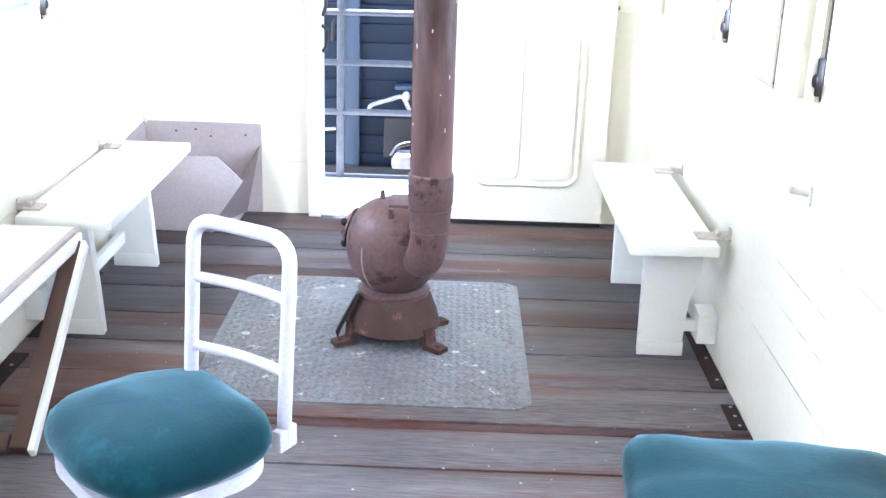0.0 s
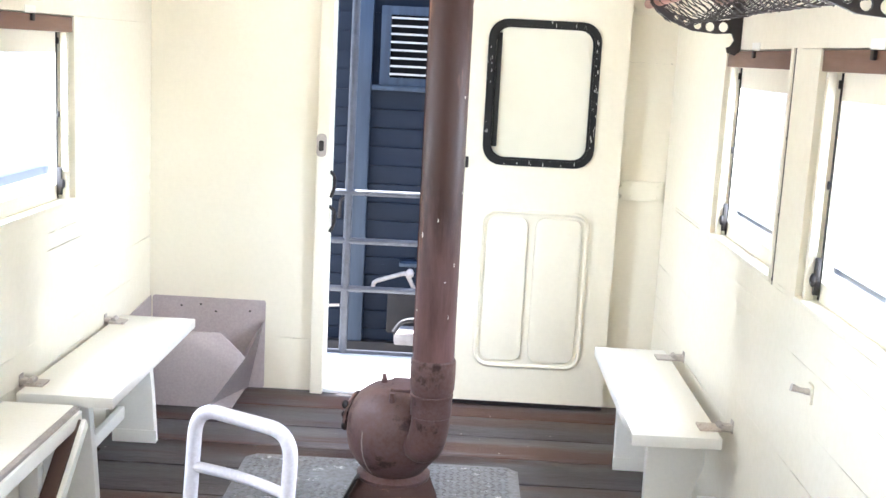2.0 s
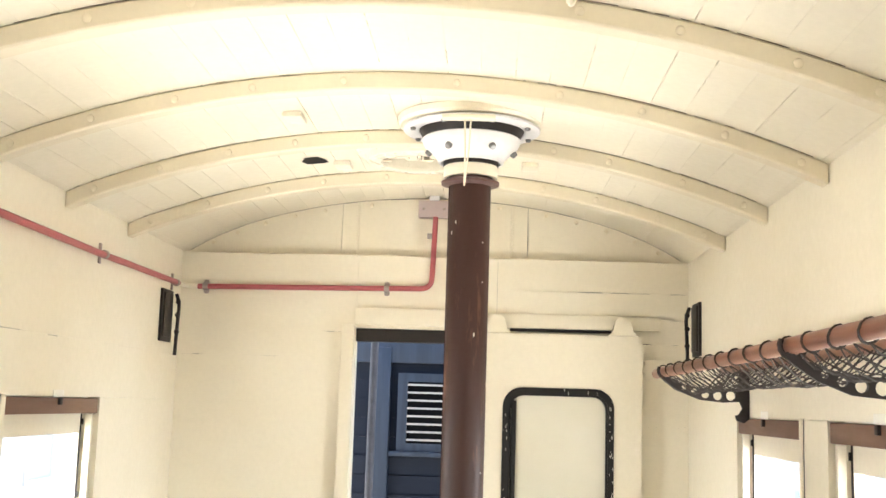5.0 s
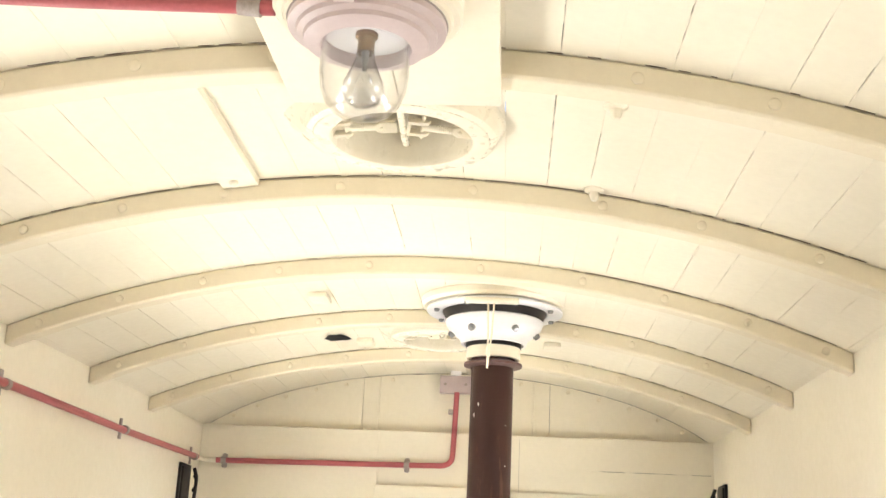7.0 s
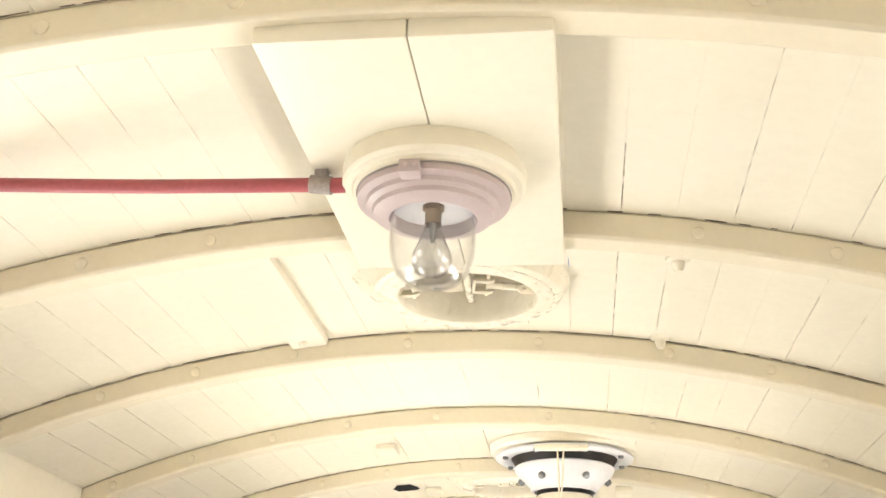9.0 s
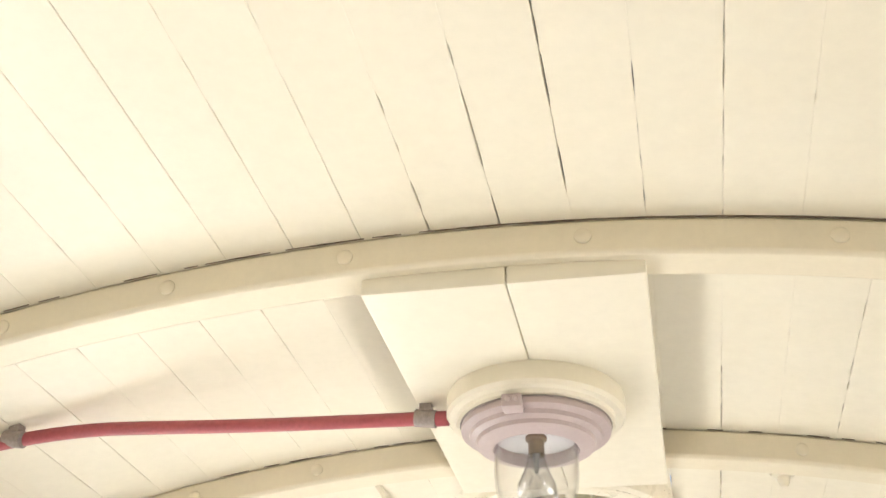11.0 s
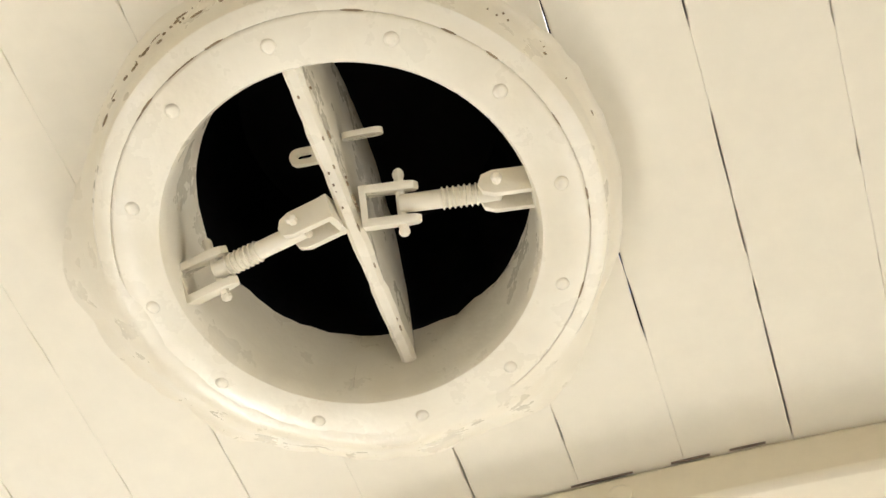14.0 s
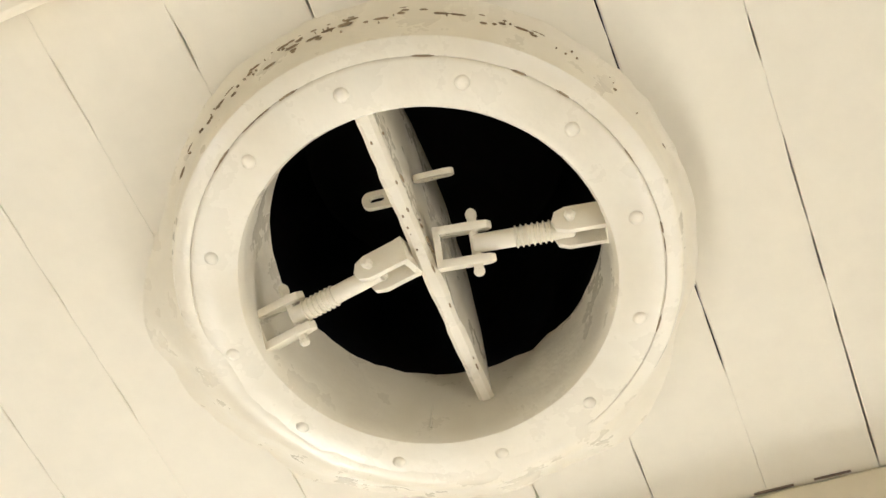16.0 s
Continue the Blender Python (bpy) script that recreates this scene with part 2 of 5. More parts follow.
def boxes(*rows, bevel=0.0):
    bm = bmesh.new()
    for r in rows:
        box(bm, *r, bevel=bevel)
    return bm


def prism(bm, outline, a, b, axis="y", bevel=0.0):
    """A flat outline (pairs) pushed from a to b along axis; the pairs are the other two axes in order."""
    def at(p, d):
        return {"x": (d, p[0], p[1]), "y": (p[0], d, p[1]), "z": (p[0], p[1], d)}[axis]
    va, vb = [bm.verts.new(at(p, a)) for p in outline], [bm.verts.new(at(p, b)) for p in outline]
    n = len(outline)
    fs = [bm.faces.new(va), bm.faces.new(vb[::-1])] + [bm.faces.new((va[i], va[(i + 1) % n], vb[(i + 1) % n], vb[i])) for i in range(n)]
    bmesh.ops.recalc_face_normals(bm, faces=fs)
    if bevel:
        bmesh.ops.bevel(bm, geom=list({e for f in fs[:2] for e in f.edges}), offset=bevel, segments=2, profile=0.6, affect="EDGES")
    return bm


def ring_prism(bm, outer, inner, a, b, axis="y"):
    """A frame between two outlines of equal count, pushed from a to b."""
    def at(p, d):
        return {"x": (d, p[0], p[1]), "y": (p[0], d, p[1]), "z": (p[0], p[1], d)}[axis]
    rows = [[bm.verts.new(at(p, d)) for p in o] for o, d in ((outer, a), (inner, a), (inner, b), (outer, b))]
    n, fs = len(outer), []
    for k in range(4):
        p, q = rows[k], rows[(k + 1) % 4]
        fs += [bm.faces.new((p[i], p[(i + 1) % n], q[(i + 1) % n], q[i])) for i in range(n)]
    bmesh.ops.recalc_face_normals(bm, faces=fs)
    return bm


def rounded(x0, x1, z0, z1, r, seg=6):
    pts = []
    for cx, cz, a0 in ((x1 - r, z1 - r, 0), (x0 + r, z1 - r, 90), (x0 + r, z0 + r, 180), (x1 - r, z0 + r, 270)):
        for k in range(seg + 1):
            a = radians(a0 + 90 * k / seg)
            pts.append((cx + r * math.cos(a), cz + r * math.sin(a)))
    return pts


def lathe(bm, profile, centre=(0, 0, 0), seg=32, turn=None):
    """Profile of (radius, height) turned round z, then turned by a matrix and moved to centre."""
    rows, made = [], []
    for r, h in profile:
        row = [bm.verts.new((r * math.cos(2 * math.pi * k / seg), r * math.sin(2 * math.pi * k / seg), h)) for k in range(seg)] if r > 1e-5 else [bm.verts.new((0, 0, h))]
        rows.append(row)
        made += row
    fs = []
    for p, q in zip(rows, rows[1:]):
        for k in range(seg):
            j = (k + 1) % seg
            if len(p) == 1 and len(q) == 1:
                continue
            f = (p[0], q[j], q[k]) if len(p) == 1 else (p[k], p[j], q[0]) if len(q) == 1 else (p[k], p[j], q[j], q[k])
            fs.append(bm.faces.new(f))
    bmesh.ops.recalc_face_normals(bm, faces=fs)
    m = Matrix.Translation(centre) @ (turn or Matrix.Identity(4))
    bmesh.ops.transform(bm, verts=made, matrix=m)
    return bm


def tube(bm, pts, r, seg=10, caps=True):
    pts = [Vector(p) for p in pts]
    rows, up = [], None
    for i, p in enumerate(pts):
        d = (pts[min(i + 1, len(pts) - 1)] - pts[max(i - 1, 0)]).normalized()
        if up is None:
            up = d.orthogonal().normalized()
        up = (up - d * up.dot(d)).normalized()
        side = d.cross(up)
        rad = r[i] if isinstance(r, (list, tuple)) else r
        rows.append([bm.verts.new(p + (up * math.cos(2 * math.pi * k / seg) + side * math.sin(2 * math.pi * k / seg)) * rad) for k in range(seg)])
    fs = []
    for p, q in zip(rows, rows[1:]):
        fs += [bm.faces.new((p[k], p[(k + 1) % seg], q[(k + 1) % seg], q[k])) for k in range(seg)]
    if caps:
        fs += [bm.faces.new(rows[0][::-1]), bm.faces.new(rows[-1])]
    bmesh.ops.recalc_face_normals(bm, faces=fs)
    return bm


def bend(pts, r=0.05, seg=5):
    """Round the corners of a line of points."""
    pts = [Vector(p) for p in pts]
    out = [pts[0]]
    for a, b, c in zip(pts, pts[1:], pts[2:]):
        u, v = (a - b).normalized(), (c - b).normalized()
        k = min(r, (a - b).length * 0.49, (c - b).length * 0.49)
        p, q = b + u * k, b + v * k
        for i in range(seg + 1):
            s = i / seg
            out.append(p * (1 - s) ** 2 + b * 2 * s * (1 - s) + q * s * s)
    return out + [pts[-1]]


def ball(bm, centre, r, squash=(1, 1, 1), u=12, v=8):
    m = bmesh.ops.create_uvsphere(bm, u_segments=u, v_segments=v, radius=r)
    bmesh.ops.transform(bm, verts=m["verts"], matrix=Matrix.Translation(centre) @ Matrix.Diagonal((*squash, 1)))
    return bm


def mesh_of(name, bm, mat, smooth=35):
    me = bpy.data.meshes.new(name)
    bm.to_mesh(me)
    bm.free()
    me.materials.append(mat)
    if smooth:
        me.shade_smooth()
        me.set_sharp_from_angle(angle=radians(smooth))
    return me


def part(name, bm, mat, parent=None, label="", smooth=35):
    ob = new(name, mesh_of(name, bm, mat, smooth))
    if parent is not None:
        ob.parent = parent
    return tagged(ob, label)


def thing(name, label, category, group="", at=(0, 0, 0), kind=""):
    ob = new(name)
    ob.empty_display_size = 0.05
    ob.location = at
    return tagged(ob, label, category, group, kind)


def setting(name, bm, mat, label, category, smooth=35):
    return tagged(part(name, bm, mat, None, "", smooth), label, category, "", "structure")


# ---- the van's body ----
HALF, EAVE, CROWN = 1.17, 2.345, 2.581
END, BACK = 4.4, -2.6
RAD = (HALF ** 2 + (CROWN - EAVE) ** 2) / (2 * (CROWN - EAVE))
RIBS = [3.592 - 0.65 * k for k in range(10)]
RIB_W, RIB_D = 0.058, 0.052
BOARD, BOARD_X = 0.092, 0.046
VENTS = [(0.0, 3.27), (0.03, 1.325), (0.05, -0.61)]
WINDOWS = [(3.425 - 1.073 * k - 0.85, 3.425 - 1.073 * k) for k in range(5)]
SILL, HEAD = 1.0, 1.66
OPEN_L, OPEN_R, OPEN_TOP = -0.345, 0.30, 2.01


def end_rise(y, x):
    """The boards lift a little between the last rib and the gable."""
    f = max(0.0, min(1.0, (y - 3.64) / 0.4))
    return 0.048 * f * f * (3 - 2 * f) * max(0.0, 1 - (x / HALF) ** 6)


def arch(x, off=0.0):
    return CROWN - RAD + math.sqrt((RAD + off) ** 2 - x * x)


# floor bed, with every plank on it
floor = setting("floor", boxes((-HALF - 0.1, HALF + 0.1, BACK - 0.1, END + 0.08, -0.12, -0.035)), GAP, "dark worn wooden plank floor of an old railway van", "floor")
edges = [2.086 - 0.247 * k for k in range(19, 0, -1)] + [2.086, 2.313, 2.362, 2.628, 2.876, 3.13, 3.395, 3.66, 3.905, 4.16, END + 0.05]
for i, (a, b) in enumerate(zip(edges, edges[1:])):
    gap = 0.005 + 0.005 * random.random()
    n, w = 40, (b - a - gap) / 2
    xs = [-HALF - 0.02 + (2 * HALF + 0.04) * k / n for k in range(n + 1)]
    # edges worn uneven along the board
    near = [(x, -w + 0.0035 * max(0, noise.noise((x * 4, i * 3.1, 0))) + 0.002 * max(0, noise.noise((x * 19, i * 2.3, 5)))) for x in xs]
    far = [(x, w - 0.0035 * max(0, noise.noise((x * 4, i * 5.7, 2))) - 0.002 * max(0, noise.noise((x * 19, i * 1.3, 8)))) for x in reversed(xs)]
    bm = prism(bmesh.new(), near + far, -0.035, 0.0, "z", 0.0025)
    ob = part("plank", bm, PLANKRED if b - a < 0.1 else PLANK, floor)
    ob.location = (0, (a + b) / 2, -0.004 if b - a < 0.1 else random.uniform(-0.0025, 0.0))

random.seed(21)
verts, faces = [], []
for _ in range(130):
    x, y = random.uniform(-1.1, 1.1), random.triangular(1.2, 4.3, 2.6)
    if -0.55 < x < 0.53 and 2.45 < y < 3.55:
        continue
    r, o, turn = random.choice((0.001, 0.0012, 0.0016, 0.0026)), len(verts), random.uniform(0, 3)
    for k in range(5):
        a = turn + 2 * math.pi * k / 5
        verts.append((x + r * (1 + 0.5 * random.random()) * math.cos(a) * 1.4, y + r * math.sin(a), 0.0075))
    verts.append((x, y, 0.0098))
    faces += [(o + k, o + (k + 1) % 5, o + 5) for k in range(5)] + [tuple(o + k for k in range(4, -1, -1))]
me = bpy.data.meshes.new("paint_chips")
me.from_pydata([(vx, vy, vz - 0.0075) for vx, vy, vz in verts], [], faces)
me.materials.append(CHIP)
tagged(new("paint_chips", me), "scattered flakes of white paint on the floor", "debris", "", "stuff")
# ceiling boards in one mesh: every joint opens and closes along its length
def ceiling_mesh():
    verts, faces = [], []
    first = math.floor((-HALF - 0.02 - BOARD_X) / BOARD)
    xs = [BOARD_X + BOARD * k for k in range(first, -first + 1)]
    xs = [x for x in xs if abs(x) < HALF + 0.09]
    n = int((END - BACK + 0.1) / 0.0135)
    ys = [BACK - 0.05 + (END - BACK + 0.1) * k / n for k in range(n + 1)]
    holes = VENTS

    def gap(i, y):
        # joints stay painted shut just behind each rib
        behind = min((y - r for r in RIBS if y > r), default=1.0)
        if behind < RIB_W + 0.045:
            return 0.0
        g = 0.9 * noise.noise((i * 7.31, y * 2.0 + i, 0.3)) + 1.2 * noise.noise((i * 3.7, y * 28.0, 4.0)) + 0.6 * noise.noise((i * 11.1, 0.5, 9.0))
        wide = 0.5 if i < len(xs) // 2 - 1 else 1.0 if i < len(xs) // 2 + 2 else 0.75
        return wide * max(0.0, min(1.0, (g + (0.10 if wide != 0.75 else -0.08)) * 4.5))

    for i, (a, b) in enumerate(zip(xs, xs[1:])):
        base = len(verts)
        for y in ys:
            ga, gb = gap(i, y), gap(i + 1, y)
            p, q = a + 0.00003 + 0.0010 * ga, b - 0.00003 - 0.0010 * gb
            lift = 0.0006 * noise.noise((i * 5.0, y * 0.7, 2.0))
            ca, cb = 0.0006 + 0.0006 * ga, 0.0006 + 0.0006 * gb
            flat = [p + ca + (q - p - ca - cb) * f / 4 for f in range(5)]
            for x, off in [(p, 0.012), (p, 0.0004 + 0.0006 * ga + lift)] + [(x, lift) for x in flat] + [(q, 0.0004 + 0.0006 * gb + lift), (q, 0.012)]:
                verts.append((x, y, arch(max(-1.25, min(1.25, x)), off) + end_rise(y, x)))
        for k in range(len(ys) - 1):
            ym = (ys[k] + ys[k + 1]) / 2
            for j in range(8):
                o = base + k * 9 + j
                xm = (verts[o][0] + verts[o + 1][0]) / 2
                if any((ym - vy) ** 2 + (xm - vx) ** 2 < 0.165 ** 2 for vx, vy in holes):
                    continue
                faces.append((o, o + 1, o + 10, o + 9))
    me = bpy.data.meshes.new("ceiling")
    me.from_pydata(verts, [], faces)
    me.materials.append(CREAM)
    return me


ceiling = tagged(new("ceiling", ceiling_mesh()), "cream-painted tongue-and-groove boarded barrel ceiling", "ceiling", "", "structure")


def arc_sheet(x0, x1, y0, y1, off0, off1, n=28, skip=()):
    """A curved slab that follows the ceiling, between two offsets from it."""
    bm = bmesh.new()
    rows = []
    for k in range(n + 1):
        x = x0 + (x1 - x0) * k / n
        rows.append([bm.verts.new((x, y, arch(x, o))) for y, o in ((y0, off0), (y1, off0), (y1, off1), (y0, off1))])
    fs = [bm.faces.new(rows[0]), bm.faces.new(rows[-1][::-1])]
    for p, q in zip(rows, rows[1:]):
        fs += [bm.faces.new((p[i], p[(i + 1) % 4], q[(i + 1) % 4], q[i])) for i in range(4)]
    bmesh.ops.recalc_face_normals(bm, faces=fs)
    return bm


# roof skin above the boards, in strips that leave the ventilator wells open
cuts = [BACK - 0.12]
for vx, vy in reversed(VENTS):
    cuts += [vy - 0.17, vy + 0.17]
cuts.append(END + 0.1)
# unseen eaves out to 1.40 are added to keep sun off the windows
roof = setting("roof", arc_sheet(-1.40, 1.40, cuts[0], cuts[1], 0.012, 0.07), GAP, "dark canvas-covered arched van roof", "roof")
for a, b in zip(cuts[2::2], cuts[3::2]):
    part("roof_section", arc_sheet(-1.40, 1.40, a, b, 0.064 if b > END else 0.012, 0.12 if b > END else 0.07), GAP, roof)
for a, b in zip(cuts[1::2], cuts[2::2][:3]):
    for x0, x1 in ((-1.40, -0.13), (0.23, 1.40)):
        part("roof_section", arc_sheet(x0, x1, a, b, 0.012, 0.07), GAP, roof)

# ceiling ribs with their bolts
for k, y in enumerate(RIBS):
    rib = setting("ceiling_rib", arc_sheet(-1.169, 1.169, y, y + RIB_W, -0.0002, -RIB_D, 40), CREAM_RIB, "cream-painted curved timber ceiling rib", "ceiling rib")
    m = rib.modifiers.new("edge", "BEVEL")
    m.width, m.segments, m.limit_method = 0.006, 2, "ANGLE"
    bolt_x = [-1.08, -0.85, -0.63, -0.405, -0.15, 0.16, 0.455, 0.66, 0.9, 1.09]
    for bx in bolt_x:
        x = bx + random.uniform(-0.012, 0.012)
        bm = bmesh.new()
        ball(bm, (0, 0, 0), 0.0115, (1, 0.32, 1), 10, 6)
        part("bolt", bm, CREAM_RIB, rib).location = (x, y - 0.001, arch(x, -RIB_D * 0.5))
    # open joint between rib and boards, broken where paint still fills it
    verts, faces, x = [], [], -1.14
    while x < 1.14:
        step = 0.004 + 0.014 * abs(noise.noise((x * 9, k * 3.3, 1)))
        v = noise.noise((x * 2.1, k * 4.7, 3)) + 0.7 * noise.noise((x * 33, k * 1.9, 6)) + (0.12 if x > 0 else -0.02)
        if v > 0.0:
            h, o = (0.0022 if x > 0 else 0.0014) * min(1, 0.4 + v), len(verts)
            for xx in (x, x + step):
                verts += [(xx, yy, arch(xx) - zz) for yy, zz in ((y - 0.0007, -0.001), (y - 0.0007, h), (y + 0.001, h), (y + 0.001, -0.001))]
            faces += [(o + j, o + (j + 1) % 4, o + 4 + (j + 1) % 4, o + 4 + j) for j in range(4)] + [(o, o + 3, o + 2, o + 1), (o + 4, o + 5, o + 6, o + 7)]
        x += step
    me = bpy.data.meshes.new("joint_crack")
    me.from_pydata(verts, [], faces)
    me.materials.append(CHIPDARK)
    crack = new("joint_crack", me)
    crack.parent = rib
    tagged(crack, "", "", "", "stuff")


def cracked_board(a0, a1, z0, z1, d0, d1, axis, seed, open_=0.0009):
    """A wall board whose joints with its neighbours open here and there. a: along the wall; d: through it."""
    n = max(2, int((a1 - a0) / 0.03))
    def gap(s, k):
        v = noise.noise((s * 2.3 + seed, k * 5.7, 0.4)) + 0.8 * noise.noise((s * 19.0, k * 3.3, seed))
        return 0.0001 + max(0.0, min(open_, (v - 0.08) * 0.004))
    ss = [a0 + (a1 - a0) * k / n for k in range(n + 1)]
    low, high = [(s, z0 + gap(s, z0)) for s in ss], [(s, z1 - gap(s, z1)) for s in reversed(ss)]
    return prism(bmesh.new(), low + high, d0, d1, axis)


# side walls: boards below, piers between the windows, boards above
def side_wall(name, side):
    x0, x1 = side * HALF, side * (HALF + 0.09)
    w = setting(name, boxes((x0 + side * 0.012, x1, BACK, END, -0.05, SILL - 0.001), (x0 + side * 0.012, x1, BACK, END, HEAD + 0.001, EAVE + 0.05)), CREAM,
                "cream-painted boarded side wall of the van", "wall")
    seams = [0.0, 0.30, 0.448, 0.554, 0.70, 0.85, 0.91, SILL - 0.014, SILL]
    for a, b in zip(seams, seams[1:]):
        part("wall_board", cracked_board(BACK, END - 0.002, a, b, x0, x0 + side * 0.0112, "x", side * 3.1, 0.0022), CREAM, w)
    seams = [HEAD, 1.86, EAVE + 0.02]
    for a, b in zip(seams, seams[1:]):
        part("wall_board", cracked_board(BACK, END - 0.002, a, b, x0, x0 + side * 0.0112, "x", side * 3.1, 0.0013), CREAM, w)
    part("dark_backing", boxes((x0 + side * 0.0114, x0 + side * 0.0118, BACK + 0.01, END - 0.01, 0.02, SILL - 0.02), (x0 + side * 0.0114, x0 + side * 0.0118, BACK + 0.01, END - 0.01, HEAD + 0.02, EAVE)), GAP, w)
    ys = [BACK] + [v for a, b in reversed(WINDOWS) for v in (a, b)] + [END]
    for a, b in zip(ys[::2], ys[1::2]):
        part("pier", boxes((x0, x1, a, b - (0.002 if b == END else 0), SILL, HEAD)), CREAM, w)
    return w


side_wall("wall_east", 1)
side_wall("wall_west", -1)


def window(name, side, a, b):
    """A drop-light: sash and pane set back in the opening, wooden pelmet over it, latch on its far stile."""
    x = side * HALF
    w = thing(name, "cream-framed drop-sash carriage window with wooden pelmet", "window", "", (0, 0, 0), "structure")
    xi, xo = x + side * 0.045, x + side * 0.07
    bm = ring_prism(bmesh.new(), [(a, SILL), (b, SILL), (b, HEAD), (a, HEAD)], [(a + 0.07, SILL + 0.055), (b - 0.07, SILL + 0.055), (b - 0.07, HEAD - 0.13), (a + 0.07, HEAD - 0.13)], xi, xo, "x")
    sash = part("sash", bm, CREAM, w)
    pane = part("pane", boxes((x + side * 0.056, x + side * 0.06, a + 0.065, b - 0.065, SILL + 0.05, HEAD - 0.125)), CLEAR, w, "", 0)
    pane.visible_shadow = False
    part("window_sill", boxes((x - side * 0.004, x + side * 0.044, a + 0.001, b - 0.001, SILL - 0.012, SILL + 0.003), bevel=0.002), CREAM, w)
    part("pelmet", boxes((x + side * 0.004, x + side * 0.042, a + 0.035, b - 0.006, HEAD - 0.058, HEAD - 0.004), bevel=0.003), WOOD, w, "brown wooden pelmet board")
    part("pelmet_catch", boxes((x - side * 0.006, x + side * 0.0035, b - 0.395, b - 0.372, HEAD - 0.028, HEAD - 0.004), bevel=0.003), IRON, w)
    for y in (b - 0.062, a + 0.062):
        part("slide_channel", boxes((x + side * 0.040, x + side * 0.0447, y - 0.0018, y + 0.0018, SILL + 0.006, HEAD - 0.06)), IRON, w)
    part("stop_bead", boxes((x + side * 0.01, x + side * 0.033, b - 0.05, b - 0.028, SILL + 0.002, HEAD - 0.06), bevel=0.003), CREAM, w)
    part("outer_bead", boxes((x - side * 0.006, x + side * 0.02, a + 0.004, a + 0.032, SILL - 0.010, HEAD + 0.004), bevel=0.003), CREAM, w)
    part("open_joint", boxes((x - side * 0.001, x + side * 0.02, a - 0.003, a + 0.0035, SILL - 0.014, HEAD + 0.002)), IRON, w)
    for z in (SILL + 0.002, SILL + 0.19, SILL + 0.41):
        part("joint_nail", ball(bmesh.new(), (x - side * 0.001, a, z), 0.005, (0.6, 1, 1.3), 8, 5), IRON, w)
    for z in (SILL + 0.30, HEAD - 0.10):
        part("channel_stop", boxes((x + side * 0.034, x + side * 0.0395, b - 0.067, b - 0.057, z, z + 0.022), bevel=0.002), IRON, w)
    part("pelmet_notch", boxes((x - side * 0.003, x + side * 0.003, b - 0.45, b - 0.36, HEAD - 0.003, HEAD + 0.022), bevel=0.002), WHITE, w)
    bm = boxes((x + side * 0.024, x + side * 0.0395, b - 0.074, b - 0.060, SILL + 0.02, SILL + 0.12), bevel=0.004)
    ball(bm, (x + side * 0.022, b - 0.067, SILL + 0.06), 0.011, (0.8, 0.8, 1.7))
    part("latch", bm, IRON, w, "dark metal window latch")


for k, (a, b) in enumerate(WINDOWS):
    window(f"window_{k + 1}", 1, a, b)
    window(f"window_{k + 6}", -1, a, b)


